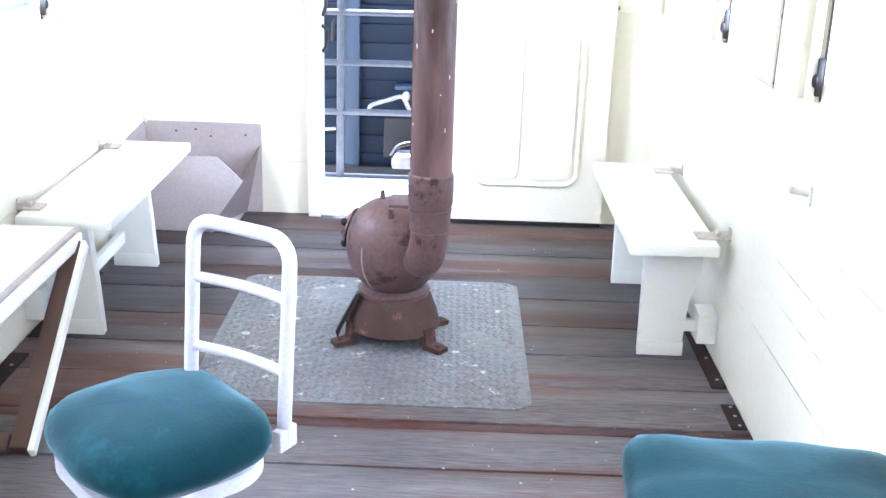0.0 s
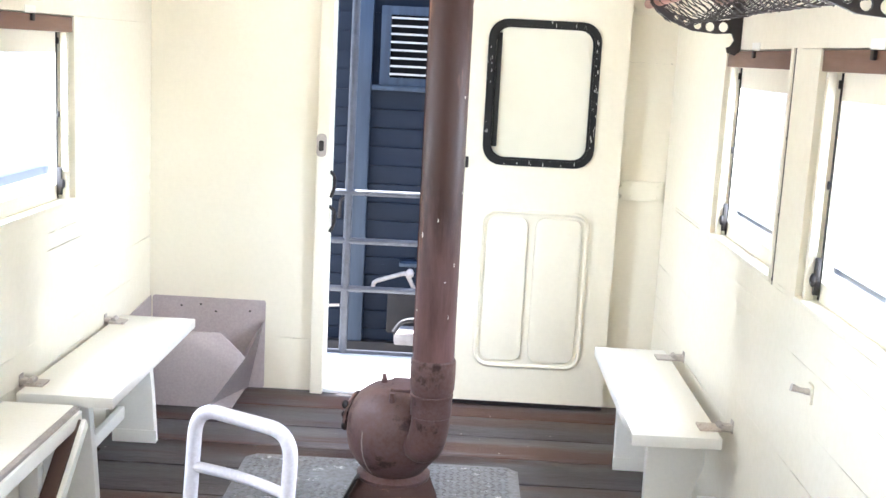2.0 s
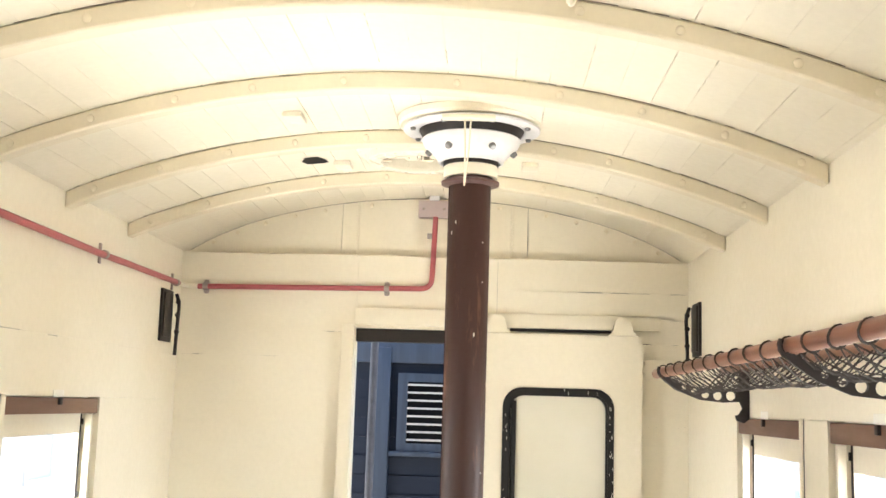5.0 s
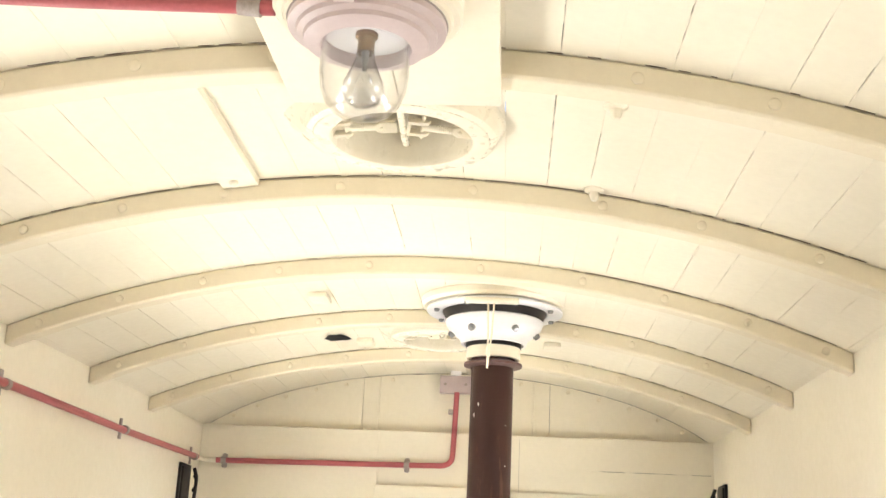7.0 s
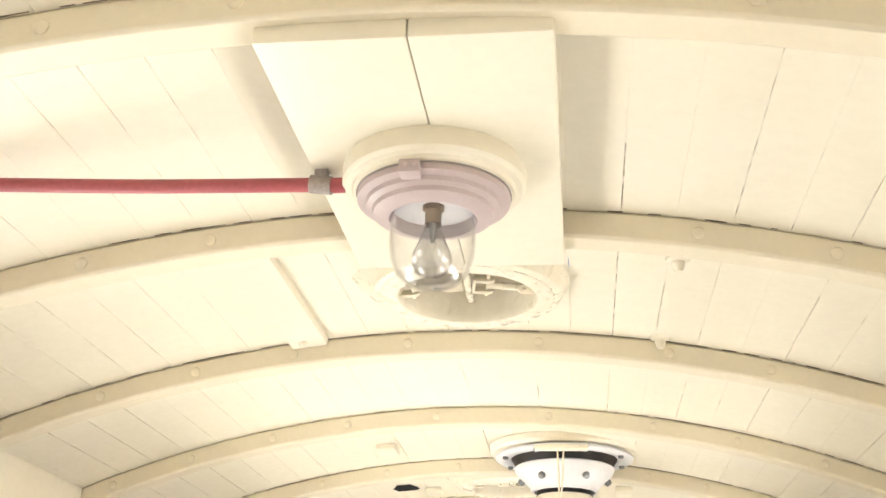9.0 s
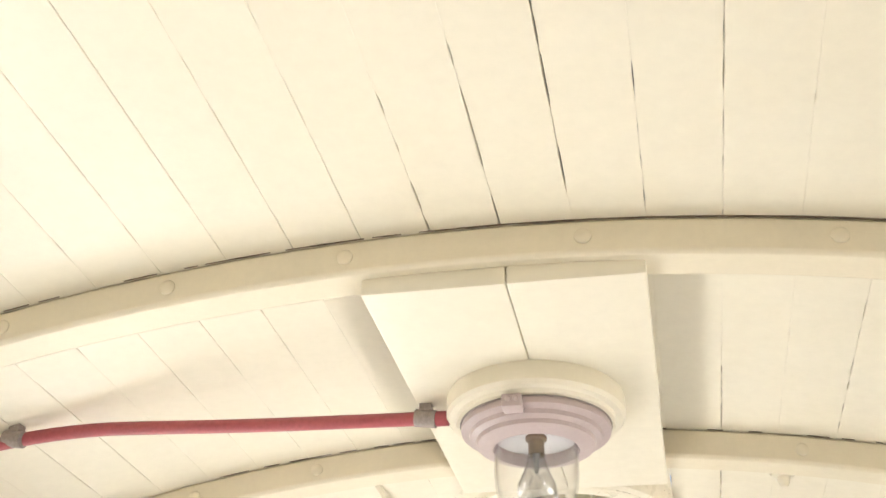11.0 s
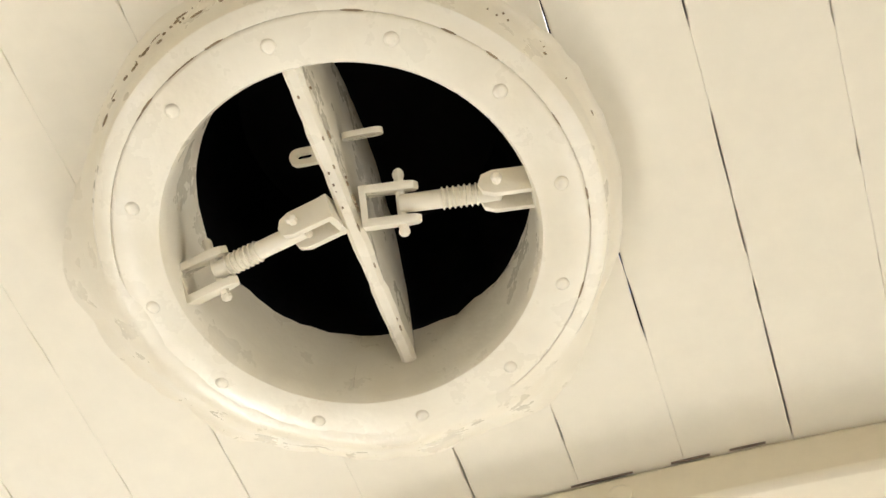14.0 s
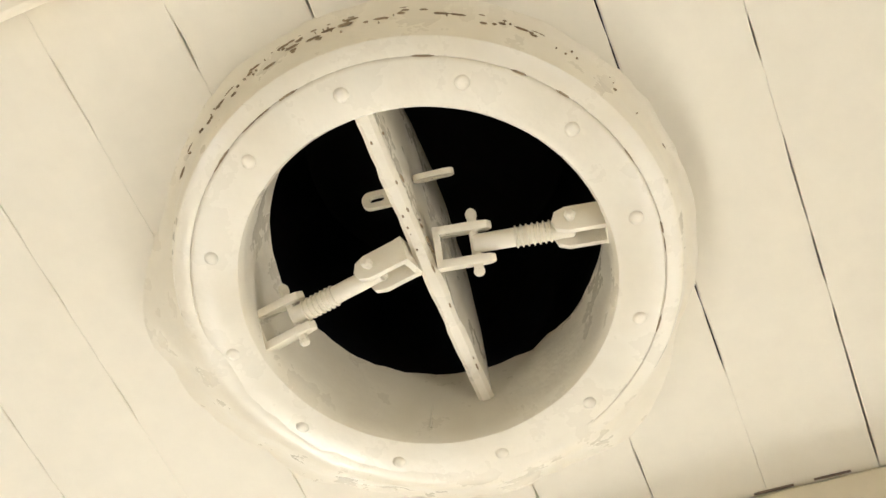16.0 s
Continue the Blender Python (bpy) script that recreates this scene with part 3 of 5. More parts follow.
# end wall with the doorway
def end_wall():
    y0, y1 = END + 0.012, END + 0.07
    w = setting("wall_north", boxes((-HALF - 0.09, OPEN_L, y0, y1, -0.05, 2.345), (OPEN_R, HALF + 0.09, y0, y1, -0.05, 2.345), (OPEN_L, OPEN_R, y0, y1, OPEN_TOP, 2.345)), CREAM,
                "cream-painted boarded end wall with a doorway", "wall")
    part("dark_backing", boxes((-HALF + 0.01, OPEN_L - 0.01, END + 0.0112, END + 0.0117, 0.02, 2.33), (OPEN_R + 0.01, HALF - 0.01, END + 0.0112, END + 0.0117, 0.02, 2.33), (OPEN_L - 0.009, OPEN_R + 0.009, END + 0.0112, END + 0.0117, OPEN_TOP + 0.01, 2.33)), GAP, w)
    for xa, xb, seams in ((-HALF, OPEN_L, [0.0, 0.25, 0.40, 1.87, 1.99, 2.345]), (OPEN_R, HALF, [0.0, 0.25, 0.62, 0.98, 1.60, 1.86, 1.97, 2.08, 2.20, 2.345]), (OPEN_L + 0.0008, OPEN_R - 0.0008, [OPEN_TOP, 2.345])):
        for z0, z1 in zip(seams, seams[1:]):
            part("wall_board", cracked_board(xa, xb, z0, z1, END, END + 0.011, "y", xa * 7, 0.0016), CREAM, w)
    # arched gable set back above the beam, in three panels with upright beads and a dark open joint under the roof
    part("beam_top", boxes((-HALF + 0.002, HALF - 0.002, END + 0.0005, END + 0.058, 2.3455, 2.349)), CREAM_RIB, w)
    outline = [(-HALF, 2.35), (HALF, 2.35)] + [(HALF * (1 - k / 15), arch(HALF * (1 - k / 15), 0.062)) for k in range(31)]
    part("dark_backing", prism(bmesh.new(), outline, END + 0.059, END + 0.07, "y"), GAP, w)
    for xa, xb in ((-HALF + 0.002, -0.436), (-0.434, 0.434), (0.436, HALF - 0.002)):
        n = 24
        xs = [xb + (xa - xb) * k / n for k in range(n + 1)]
        outline = [(xa, 2.3495), (xb, 2.3495)] + [(x, max(2.351, arch(x, -0.002 - 0.004 * max(0, noise.noise((x * 9, 3, 1)))) + end_rise(END, x))) for x in xs]
        part("gable_panel", prism(bmesh.new(), outline, END + 0.046, END + 0.057, "y"), CREAM, w)
    for x in (-0.36, 0.36):
        part("gable_bead", boxes((x - 0.005, x + 0.005, END + 0.034, END + 0.0455, 2.3495, arch(x) + 0.042), bevel=0.003), CREAM, w)
        for px in (0.30, 0.52, 0.66, 0.80, 0.93, 1.04):
            side_x = math.copysign(px, x)
            part("gable_nub", ball(bmesh.new(), (side_x, END + 0.044, arch(side_x) + end_rise(END, side_x) - 0.024), 0.010, (1, 0.6, 1), 8, 5), CREAM_RIB, w)
        part("gable_bracket", boxes((x * 1.2 - 0.012, x * 1.2 + 0.012, END + 0.03, END + 0.0455, 2.3495, 2.366), bevel=0.003), CREAM_RIB, w)
    return w


north = end_wall()
setting("wall_south", boxes((-HALF - 0.09, HALF + 0.09, BACK - 0.08, BACK, -0.05, 2.7)), CREAM, "cream-painted boarded rear end wall", "wall")
jamb = setting("door_frame", boxes((OPEN_L - 0.062, OPEN_L - 0.004, END - 0.045, END + 0.075, 0.0, 2.022), bevel=0.004), CREAM, "cream-painted timber door post", "door frame")
part("head", boxes((OPEN_L - 0.0035, OPEN_R, END + 0.013, END + 0.075, OPEN_TOP - 0.06, OPEN_TOP - 0.001)), IRON, jamb)
part("lintel", boxes((OPEN_L - 0.003, 0.26, END - 0.03, END - 0.001, 2.024, 2.10), bevel=0.004), CREAM, jamb)
part("threshold", boxes((OPEN_L - 0.003, OPEN_R, END - 0.02, END + 0.09, 0.0005, 0.018), bevel=0.003), ENAMEL, jamb)

# ---- the sliding door ----
def sliding_door():
    y0, y1 = END - 0.062, END - 0.022
    d = thing("door_1", "cream-painted sliding door with rubber-edged window, slid open", "door", "", (0, 0, 0), "structure")
    wo = rounded(0.333, 0.832, 1.117, 1.762, 0.085)
    out = [(0.256, 0.02), (0.955, 0.02), (0.955, 2.0), (0.256, 2.0)]
    # slab round the window: four bars and a corner frame
    bm = boxes((0.256, 0.333, y0, y1, 0.02, 2.0), (0.832, 0.955, y0, y1, 0.02, 2.0), (0.333, 0.832, y0, y1, 0.02, 1.117), (0.333, 0.832, y0, y1, 1.762, 2.0))
    part("slab", bm, CREAM, d)
    bm = ring_prism(bmesh.new(), rounded(0.3329, 0.8321, 1.1169, 1.7621, 0.001), rounded(0.345, 0.82, 1.129, 1.75, 0.075), y0 + 0.001, y1 - 0.001)
    part("window_corner", bm, CREAM, d)
    win = part("gasket", ring_prism(bmesh.new(), rounded(0.335, 0.83, 1.119, 1.76, 0.085), rounded(0.362, 0.803, 1.146, 1.733, 0.065), y0 - 0.009, y0 + 0.012), BLACK, d, "black rubber window gasket with paint specks")
    random.seed(31)
    bm = bmesh.new()
    for _ in range(46):
        px = random.choice((0.341, 0.352, 0.813, 0.824)) + random.uniform(-0.004, 0.004)
        pz = random.uniform(1.2, 1.68)
        if random.random() < 0.35:
            px, pz = random.uniform(0.42, 0.75), random.choice((1.126, 1.137, 1.742, 1.753)) + random.uniform(-0.004, 0.004)
        ball(bm, (px, y0 - 0.009, pz), 1, (random.uniform(0.001, 0.003), 0.0007, random.uniform(0.002, 0.010)), 6, 4)
    tagged(part("paint_specks", bm, CHIP, win, "specks of white paint"), "", "", "", "stuff")
    part("gasket_lip", ring_prism(bmesh.new(), rounded(0.361, 0.804, 1.145, 1.734, 0.066), rounded(0.371, 0.794, 1.155, 1.724, 0.06), y0 - 0.003, y0 + 0.014), BLACK, win)
    part("pane", prism(bmesh.new(), rounded(0.365, 0.8, 1.149, 1.73, 0.063), y0 + 0.014, y0 + 0.02), FROST, d, "cream-clouded window pane")
    # pressed panel: rounded raised bead with a bead down its middle
    bm = ring_prism(bmesh.new(), rounded(0.345, 0.835, 0.19, 0.918, 0.07), rounded(0.359, 0.821, 0.204, 0.904, 0.058), y0 - 0.004, y0 + 0.002)
    line = [(px, y0 - 0.0035, pz) for px, pz in rounded(0.352, 0.828, 0.197, 0.911, 0.064, 10)]
    tube(bm, line + line[:1], 0.0095, 12, False)
    part("panel_bead", bm, CREAM, d)
    part("panel_field", prism(bmesh.new(), rounded(0.374, 0.562, 0.219, 0.889, 0.045), y0 - 0.010, y0 + 0.002, "y", 0.009), CREAM, d)
    part("panel_field", prism(bmesh.new(), rounded(0.594, 0.806, 0.219, 0.889, 0.045), y0 - 0.010, y0 + 0.002, "y", 0.009), CREAM, d)
    # dark strip put in for the shaded band along the pane's left edge
    part("glass_run", boxes((0.372, 0.396, y0 + 0.004, y0 + 0.0138, 1.20, 1.70), bevel=0.003), BLACK, d, "dark band of painted shade on the pane")
    for x in (0.30, 0.868):
        outline = [(x - 0.066, 2.001), (x + 0.066, 2.001), (x + 0.046, 2.022)] + [(x + 0.036 * math.cos(radians(a)), 2.052 + 0.034 * math.sin(radians(a))) for a in range(0, 181, 20)] + [(x - 0.046, 2.022)]
        part("hanger", prism(bmesh.new(), outline, y0 - 0.004, y0 + 0.014, "y", 0.002), CREAM, d)
    bm = boxes((0.262, 0.276, y0 - 0.02, y0 - 0.0005, 1.10, 1.15), bevel=0.003)
    part("pull", bm, IRON, d)
    part("bottom_seal", boxes((0.258, 0.953, y0 - 0.002, y1 - 0.004, 0.004, 0.0195)), IRON, d)


sliding_door()
track = thing("door_track", "cream-painted overhead rail of the sliding door", "door rail", "", (0, 0, 0), "structure")
part("rail", boxes((0.262, 1.04, END - 0.020, END - 0.001, 2.028, 2.092), bevel=0.003), CREAM, track)
part("slot", boxes((0.36, 0.82, END - 0.0235, END - 0.0205, 2.012, 2.026)), IRON, track)
keep = thing("door_latch", "oval pewter-coloured door latch plate on the post", "latch", "", (-0.386, END - 0.047, 1.162))
part("plate", prism(bmesh.new(), rounded(-0.022, 0.022, -0.052, 0.052, 0.018), -0.008, 0.0015, "y", 0.003), CLIPGREY, keep)
part("recess", prism(bmesh.new(), rounded(-0.011, 0.011, -0.026, 0.022, 0.008), -0.0125, -0.0085, "y", 0.002), IRON, keep)
part("striker", tube(bmesh.new(), bend([(0.035, 0.05, -0.12), (0.058, 0.05, -0.14), (0.058, 0.05, -0.20), (0.042, 0.05, -0.24)], 0.02), 0.008), IRON, keep)
part("striker", tube(bmesh.new(), bend([(0.035, 0.05, -0.28), (0.065, 0.05, -0.30), (0.06, 0.05, -0.37), (0.042, 0.05, -0.40)], 0.02), 0.008), IRON, keep)
for z0 in (0.985, 1.81):
    bk = thing("door_buffer", "scallop-ended cream wooden door buffer on the end wall", "buffer", "door buffers", (0.99, END, z0))
    outline = [(0.0, 0.0), (0.165, 0.0), (0.165, 0.088), (0.0, 0.088), (-0.022, 0.08), (-0.016, 0.066), (-0.035, 0.054), (-0.035, 0.034), (-0.016, 0.022), (-0.022, 0.008)]
    part("block", prism(bmesh.new(), outline, -0.022, -0.0005, "y", 0.003), CREAM, bk)
    for px, pz in ((0.02, 0.07), (0.145, 0.07), (0.145, 0.018), (0.02, 0.018)):
        part("screw", ball(bmesh.new(), (px, -0.0225, pz), 0.006, (1, 0.4, 1), 8, 5), CREAM, bk)


# ---- stove, flue and hearth plate ----
def hearth_plate():
    x0, x1, y0, y1, c = -0.535, 0.532, 2.448, 3.545, 0.042
    p = thing("hearth_plate", "worn steel chequer plate screwed to the floor under the stove", "floor plate")
    outline = [(x0 + c, y0), (x1 - c, y0), (x1, y0 + c), (x1, y1 - c), (x1 - c, y1), (x0 + c, y1), (x0, y1 - c), (x0, y0 + c)]
    part("sheet", prism(bmesh.new(), outline, 0.0005, 0.005, "z", 0.001), TREAD, p)
    verts, faces = [], []
    n = 0
    step = 0.026
    rows, cols = int((y1 - y0 - 0.03) / step), int((x1 - x0 - 0.03) / step)
    for r in range(rows):
        for k in range(cols):
            x, y = x0 + 0.03 + k * step, y0 + 0.03 + r * step
            if noise.noise((x * 4, y * 4, 1.0)) > 0.38:
                continue
            a = radians(45 if (r + k) % 2 else -45)
            ca, sa = math.cos(a), math.sin(a)
            o = len(verts)
            for u, v, z in ((-0.015, 0, 0.0048), (0, -0.0045, 0.0048), (0.015, 0, 0.0048), (0, 0.0045, 0.0048), (-0.007, 0, 0.0078), (0.007, 0, 0.0078)):
                verts.append((x + u * ca - v * sa, y + u * sa + v * ca, z))
            faces += [(o, o + 1, o + 5, o + 4), (o + 1, o + 2, o + 5), (o + 2, o + 3, o + 4, o + 5), (o + 3, o, o + 4)]
    me = bpy.data.meshes.new("tread_pattern")
    me.from_pydata(verts, [], faces)
    me.materials.append(TREAD)
    ob = new("tread_pattern", me)
    ob.parent = p
    tagged(ob, "", "", "", "stuff")
    for x, y in ((0.47, 2.52), (0.49, 2.6), (0.49, 2.95), (0.47, 3.47), (-0.2, 3.49), (0.15, 2.5), (-0.49, 2.52), (-0.49, 3.0), (-0.49, 3.49), (0.16, 3.5)):
        part("screw", lathe(bmesh.new(), [(0, 0.0085), (0.008, 0.0085), (0.012, 0.0052), (0.012, 0.004)], (x, y, 0), 12), TREAD, p)


hearth_plate()


def stove():
    cx, cy = 0.075, 2.975
    s = thing("pot_belly_stove", "rusty cast-iron pot-belly stove with a round body", "stove", "", (cx, cy, 0.006))
    belly = [(0.06, 0.185), (0.095, 0.19), (0.105, 0.2), (0.135, 0.235), (0.156, 0.275), (0.165, 0.325), (0.163, 0.375), (0.15, 0.42), (0.128, 0.455), (0.10, 0.475), (0.09, 0.482), (0.05, 0.49), (0.0, 0.492)]
    b = part("belly", lathe(bmesh.new(), belly, (0, 0, 0), 40), RUST, s)
    seam = [(0.1665 * math.sin(radians(a)) * 0.985 * -0.62, -0.1665 * math.sin(radians(a)) * 0.78, 0.33 - 0.165 * math.cos(radians(a))) for a in range(35, 150, 9)]
    part("casting_seam", tube(bmesh.new(), seam, 0.0024, 6), CLIPGREY, b)
    bm = bmesh.new()
    prism(bm, [(-0.125, 0.18), (-0.108, 0.19), (-0.118, 0.172), (-0.172, 0.055), (-0.185, 0.02), (-0.193, 0.045)], -0.09, -0.05, "y", 0.002)
    part("side_rib", bm, IRON, s)
    part("neck", lathe(bmesh.new(), [(0.10, 0.165), (0.122, 0.168), (0.125, 0.182), (0.11, 0.192), (0.095, 0.196)], (0, 0, 0), 36), RUST, s)
    # flared base skirt with facets
    def skirt(zz, r, sq):
        return [Vector(((r + sq * abs(math.sin(2 * radians(a + 20)))) * math.cos(radians(a)), (r + sq * abs(math.sin(2 * radians(a + 20)))) * math.sin(radians(a)), zz)) for a in range(0, 360, 15)]
    bm = bmesh.new()
    rows = [[bm.verts.new(v) for v in skirt(zz, r, sq)] for zz, r, sq in ((0.045, 0.148, 0.006), (0.052, 0.158, 0.006), (0.10, 0.148, 0.004), (0.165, 0.124, 0.002), (0.172, 0.118, 0.0))]
    for p, q in zip(rows, rows[1:]):
        for k in range(24):
            bm.faces.new((p[k], p[(k + 1) % 24], q[(k + 1) % 24], q[k]))
    bm.faces.new(rows[-1])
    bm.faces.new(rows[0][::-1])
    part("base_skirt", bm, RUSTDARK, s, "rusted flared stove base")
    part("ash_pan", lathe(bmesh.new(), [(0.0, 0.03), (0.07, 0.03), (0.085, 0.045), (0.0, 0.046)], (0, 0, 0), 20), RUST, s)
    for a in (-38, -152, 38, 142):
        bm = bmesh.new()
        prism(bm, [(0.13, 0.07), (0.165, 0.075), (0.172, 0.022), (0.225, 0.016), (0.225, 0.0), (0.155, 0.0), (0.145, 0.035)], -0.026, 0.026, "y", 0.003)
        lathe(bm, [(0, 0.024), (0.008, 0.024), (0.011, 0.014)], (0.2, 0, 0), 8)
        leg = part("leg", bm, RUSTDARK, s)
        leg.rotation_euler = (0, 0, radians(a))
    # side door with hinges, top lugs
    bm = lathe(bmesh.new(), [(0.0, 0.02), (0.055, 0.018), (0.07, 0.01), (0.072, 0.0)], (0, 0, 0), 24)
    door = part("fire_door", bm, RUST, s)
    door.location, door.rotation_euler = (-0.145, 0.05, 0.375), (0, radians(-78), radians(-18))
    for z in (0.335, 0.375, 0.41):
        part("hinge_knuckle", ball(bmesh.new(), (-0.172, 0.0, z), 0.013, (1, 1, 1.2), 10, 7), IRON, s)
    part("damper_lug", tube(bmesh.new(), [(-0.008, -0.105, 0.455), (-0.01, -0.118, 0.497)], [0.014, 0.008], 8), RUST, s)
    part("damper_lug", tube(bmesh.new(), [(-0.045, 0.02, 0.485), (-0.045, 0.02, 0.52)], [0.012, 0.007], 8), RUST, s)
    part("top_plate", boxes((-0.02, 0.09, -0.07, 0.07, 0.478, 0.496), bevel=0.006), RUST, s)
    return s


stove()

flue = thing("stove_flue", "rusty brown sheet-iron stove flue rising to the ceiling", "flue", "", (0.195, 2.80, 0))
bm = tube(bmesh.new(), bend([(-0.09, 0.15, 0.36), (-0.015, 0.02, 0.335), (0, 0, 0.42), (0, 0, 0.47)], 0.07, 8), 0.062, 24)
part("elbow", bm, RUST, flue, "cast-iron flue elbow")
part("elbow_collar", lathe(bmesh.new(), [(0.0625, 0.455), (0.066, 0.458), (0.066, 0.515), (0.069, 0.52), (0.069, 0.528), (0.062, 0.53)], (0, 0, 0), 28), RUST, flue)
part("joint_sleeve", lathe(bmesh.new(), [(0.064, 0.528), (0.071, 0.545), (0.0725, 0.60), (0.0715, 0.64), (0.066, 0.645)], (0, 0, 0), 28), RUST, flue)
bm = lathe(bmesh.new(), [(0.0655, 0.63), (0.0655, 1.2), (0.066, 1.8), (0.066, 2.39)], (0, 0, 0), 36)
part("pipe", bm, FLUE, flue)
part("pipe_seam", boxes((-0.0675, -0.0645, -0.01, 0.01, 0.66, 2.36)), FLUE, flue)
part("top_collar", lathe(bmesh.new(), [(0.066, 2.36), (0.092, 2.366), (0.093, 2.374), (0.07, 2.381), (0.07, 2.398), (0.066, 2.40)], (0, 0, 0), 32), RUST, flue)
part("inner_stub", lathe(bmesh.new(), [(0.06, 2.39), (0.06, 2.42), (0.0, 2.42)], (0, 0, 0), 24), IRON, flue)
random.seed(5)
bm = bmesh.new()
for _ in range(16):
    a, z = radians(random.uniform(180, 360)), random.uniform(0.7, 2.3)
    h, w = random.uniform(0.002, 0.009), random.uniform(0.001, 0.0028)
    ball(bm, (0.0662 * math.cos(a), 0.0662 * math.sin(a), z), 1.0, (w, 0.0012, h), 6, 4)
tagged(part("paint_flecks", bm, CHIP, flue, "flecks of white paint"), "", "", "", "stuff")

flange = thing("flue_flange", "white enamelled ceiling flange round the flue", "flue flange", "", (0.195, 2.80, 2.566))
part("mount_ring", lathe(bmesh.new(), [(0.16, 0.02), (0.238, 0.012), (0.236, -0.006), (0.228, -0.014), (0.16, -0.016)], (0, 0, 0), 48), CREAM, flange, "cream wooden mounting ring")
part("ceiling_plate", lathe(bmesh.new(), [(0.14, -0.012), (0.213, -0.0162), (0.219, -0.020), (0.219, -0.026), (0.212, -0.030), (0.176, -0.031), (0.170, -0.028), (0.168, -0.015)], (0, 0, 0), 48), ENAMEL, flange)
# solid dark ring put in for the shadowed gap between plate and cone
part("shadow_ring", lathe(bmesh.new(), [(0.1675, -0.018), (0.1675, -0.026), (0.150, -0.060), (0.14, -0.060), (0.14, -0.018)], (0, 0, 0), 40), IRON, flange)
part("cone", lathe(bmesh.new(), [(0.150, -0.050), (0.158, -0.056), (0.156, -0.066), (0.146, -0.084), (0.122, -0.103), (0.108, -0.116), (0.104, -0.130), (0.095, -0.131), (0.095, -0.050)], (0, 0, 0), 44), ENAMEL, flange)
part("gap_ring", lathe(bmesh.new(), [(0.088, -0.12), (0.088, -0.142), (0.075, -0.142), (0.075, -0.12)], (0, 0, 0), 32), IRON, flange)
part("lower_sleeve", lathe(bmesh.new(), [(0.076, -0.13), (0.086, -0.143), (0.086, -0.178), (0.0765, -0.18), (0.076, -0.13)], (0, 0, 0), 36), CREAM, flange)
for a in range(20, 380, 45):
    part("bolt", lathe(bmesh.new(), [(0, -0.040), (0.007, -0.039), (0.009, -0.034), (0.009, -0.029)], (0.195 * math.cos(radians(a)), 0.195 * math.sin(radians(a)), 0), 8), STEEL, flange)
for a in range(-120, 240, 60):
    bm = lathe(bmesh.new(), [(0, 0.008), (0.009, 0.007), (0.0115, 0.0), (0.0115, -0.006)], (0, 0, 0), 10)
    b = part("cone_screw", bm, STEEL, flange)
    b.location = (0.137 * math.cos(radians(a)), 0.137 * math.sin(radians(a)), -0.099)
    b.rotation_euler = (0, radians(140), radians(a))
wire = thing("flue_hanger_wire", "pale looped wire hanging from the ceiling to the flue", "wire", "", (0.185, 2.56, 2.53))
part("cleat", boxes((-0.075, 0.085, -0.02, 0.02, -0.012, 0.0005), bevel=0.003), CREAM, wire)
for dx in (-0.006, 0.012):
    part("strand", tube(bmesh.new(), bend([(dx, 0, -0.01), (dx * 0.6, 0.03, -0.10), (-0.006, 0.115, -0.19)], 0.05), 0.0028, 6), CREAM_RIB, wire)


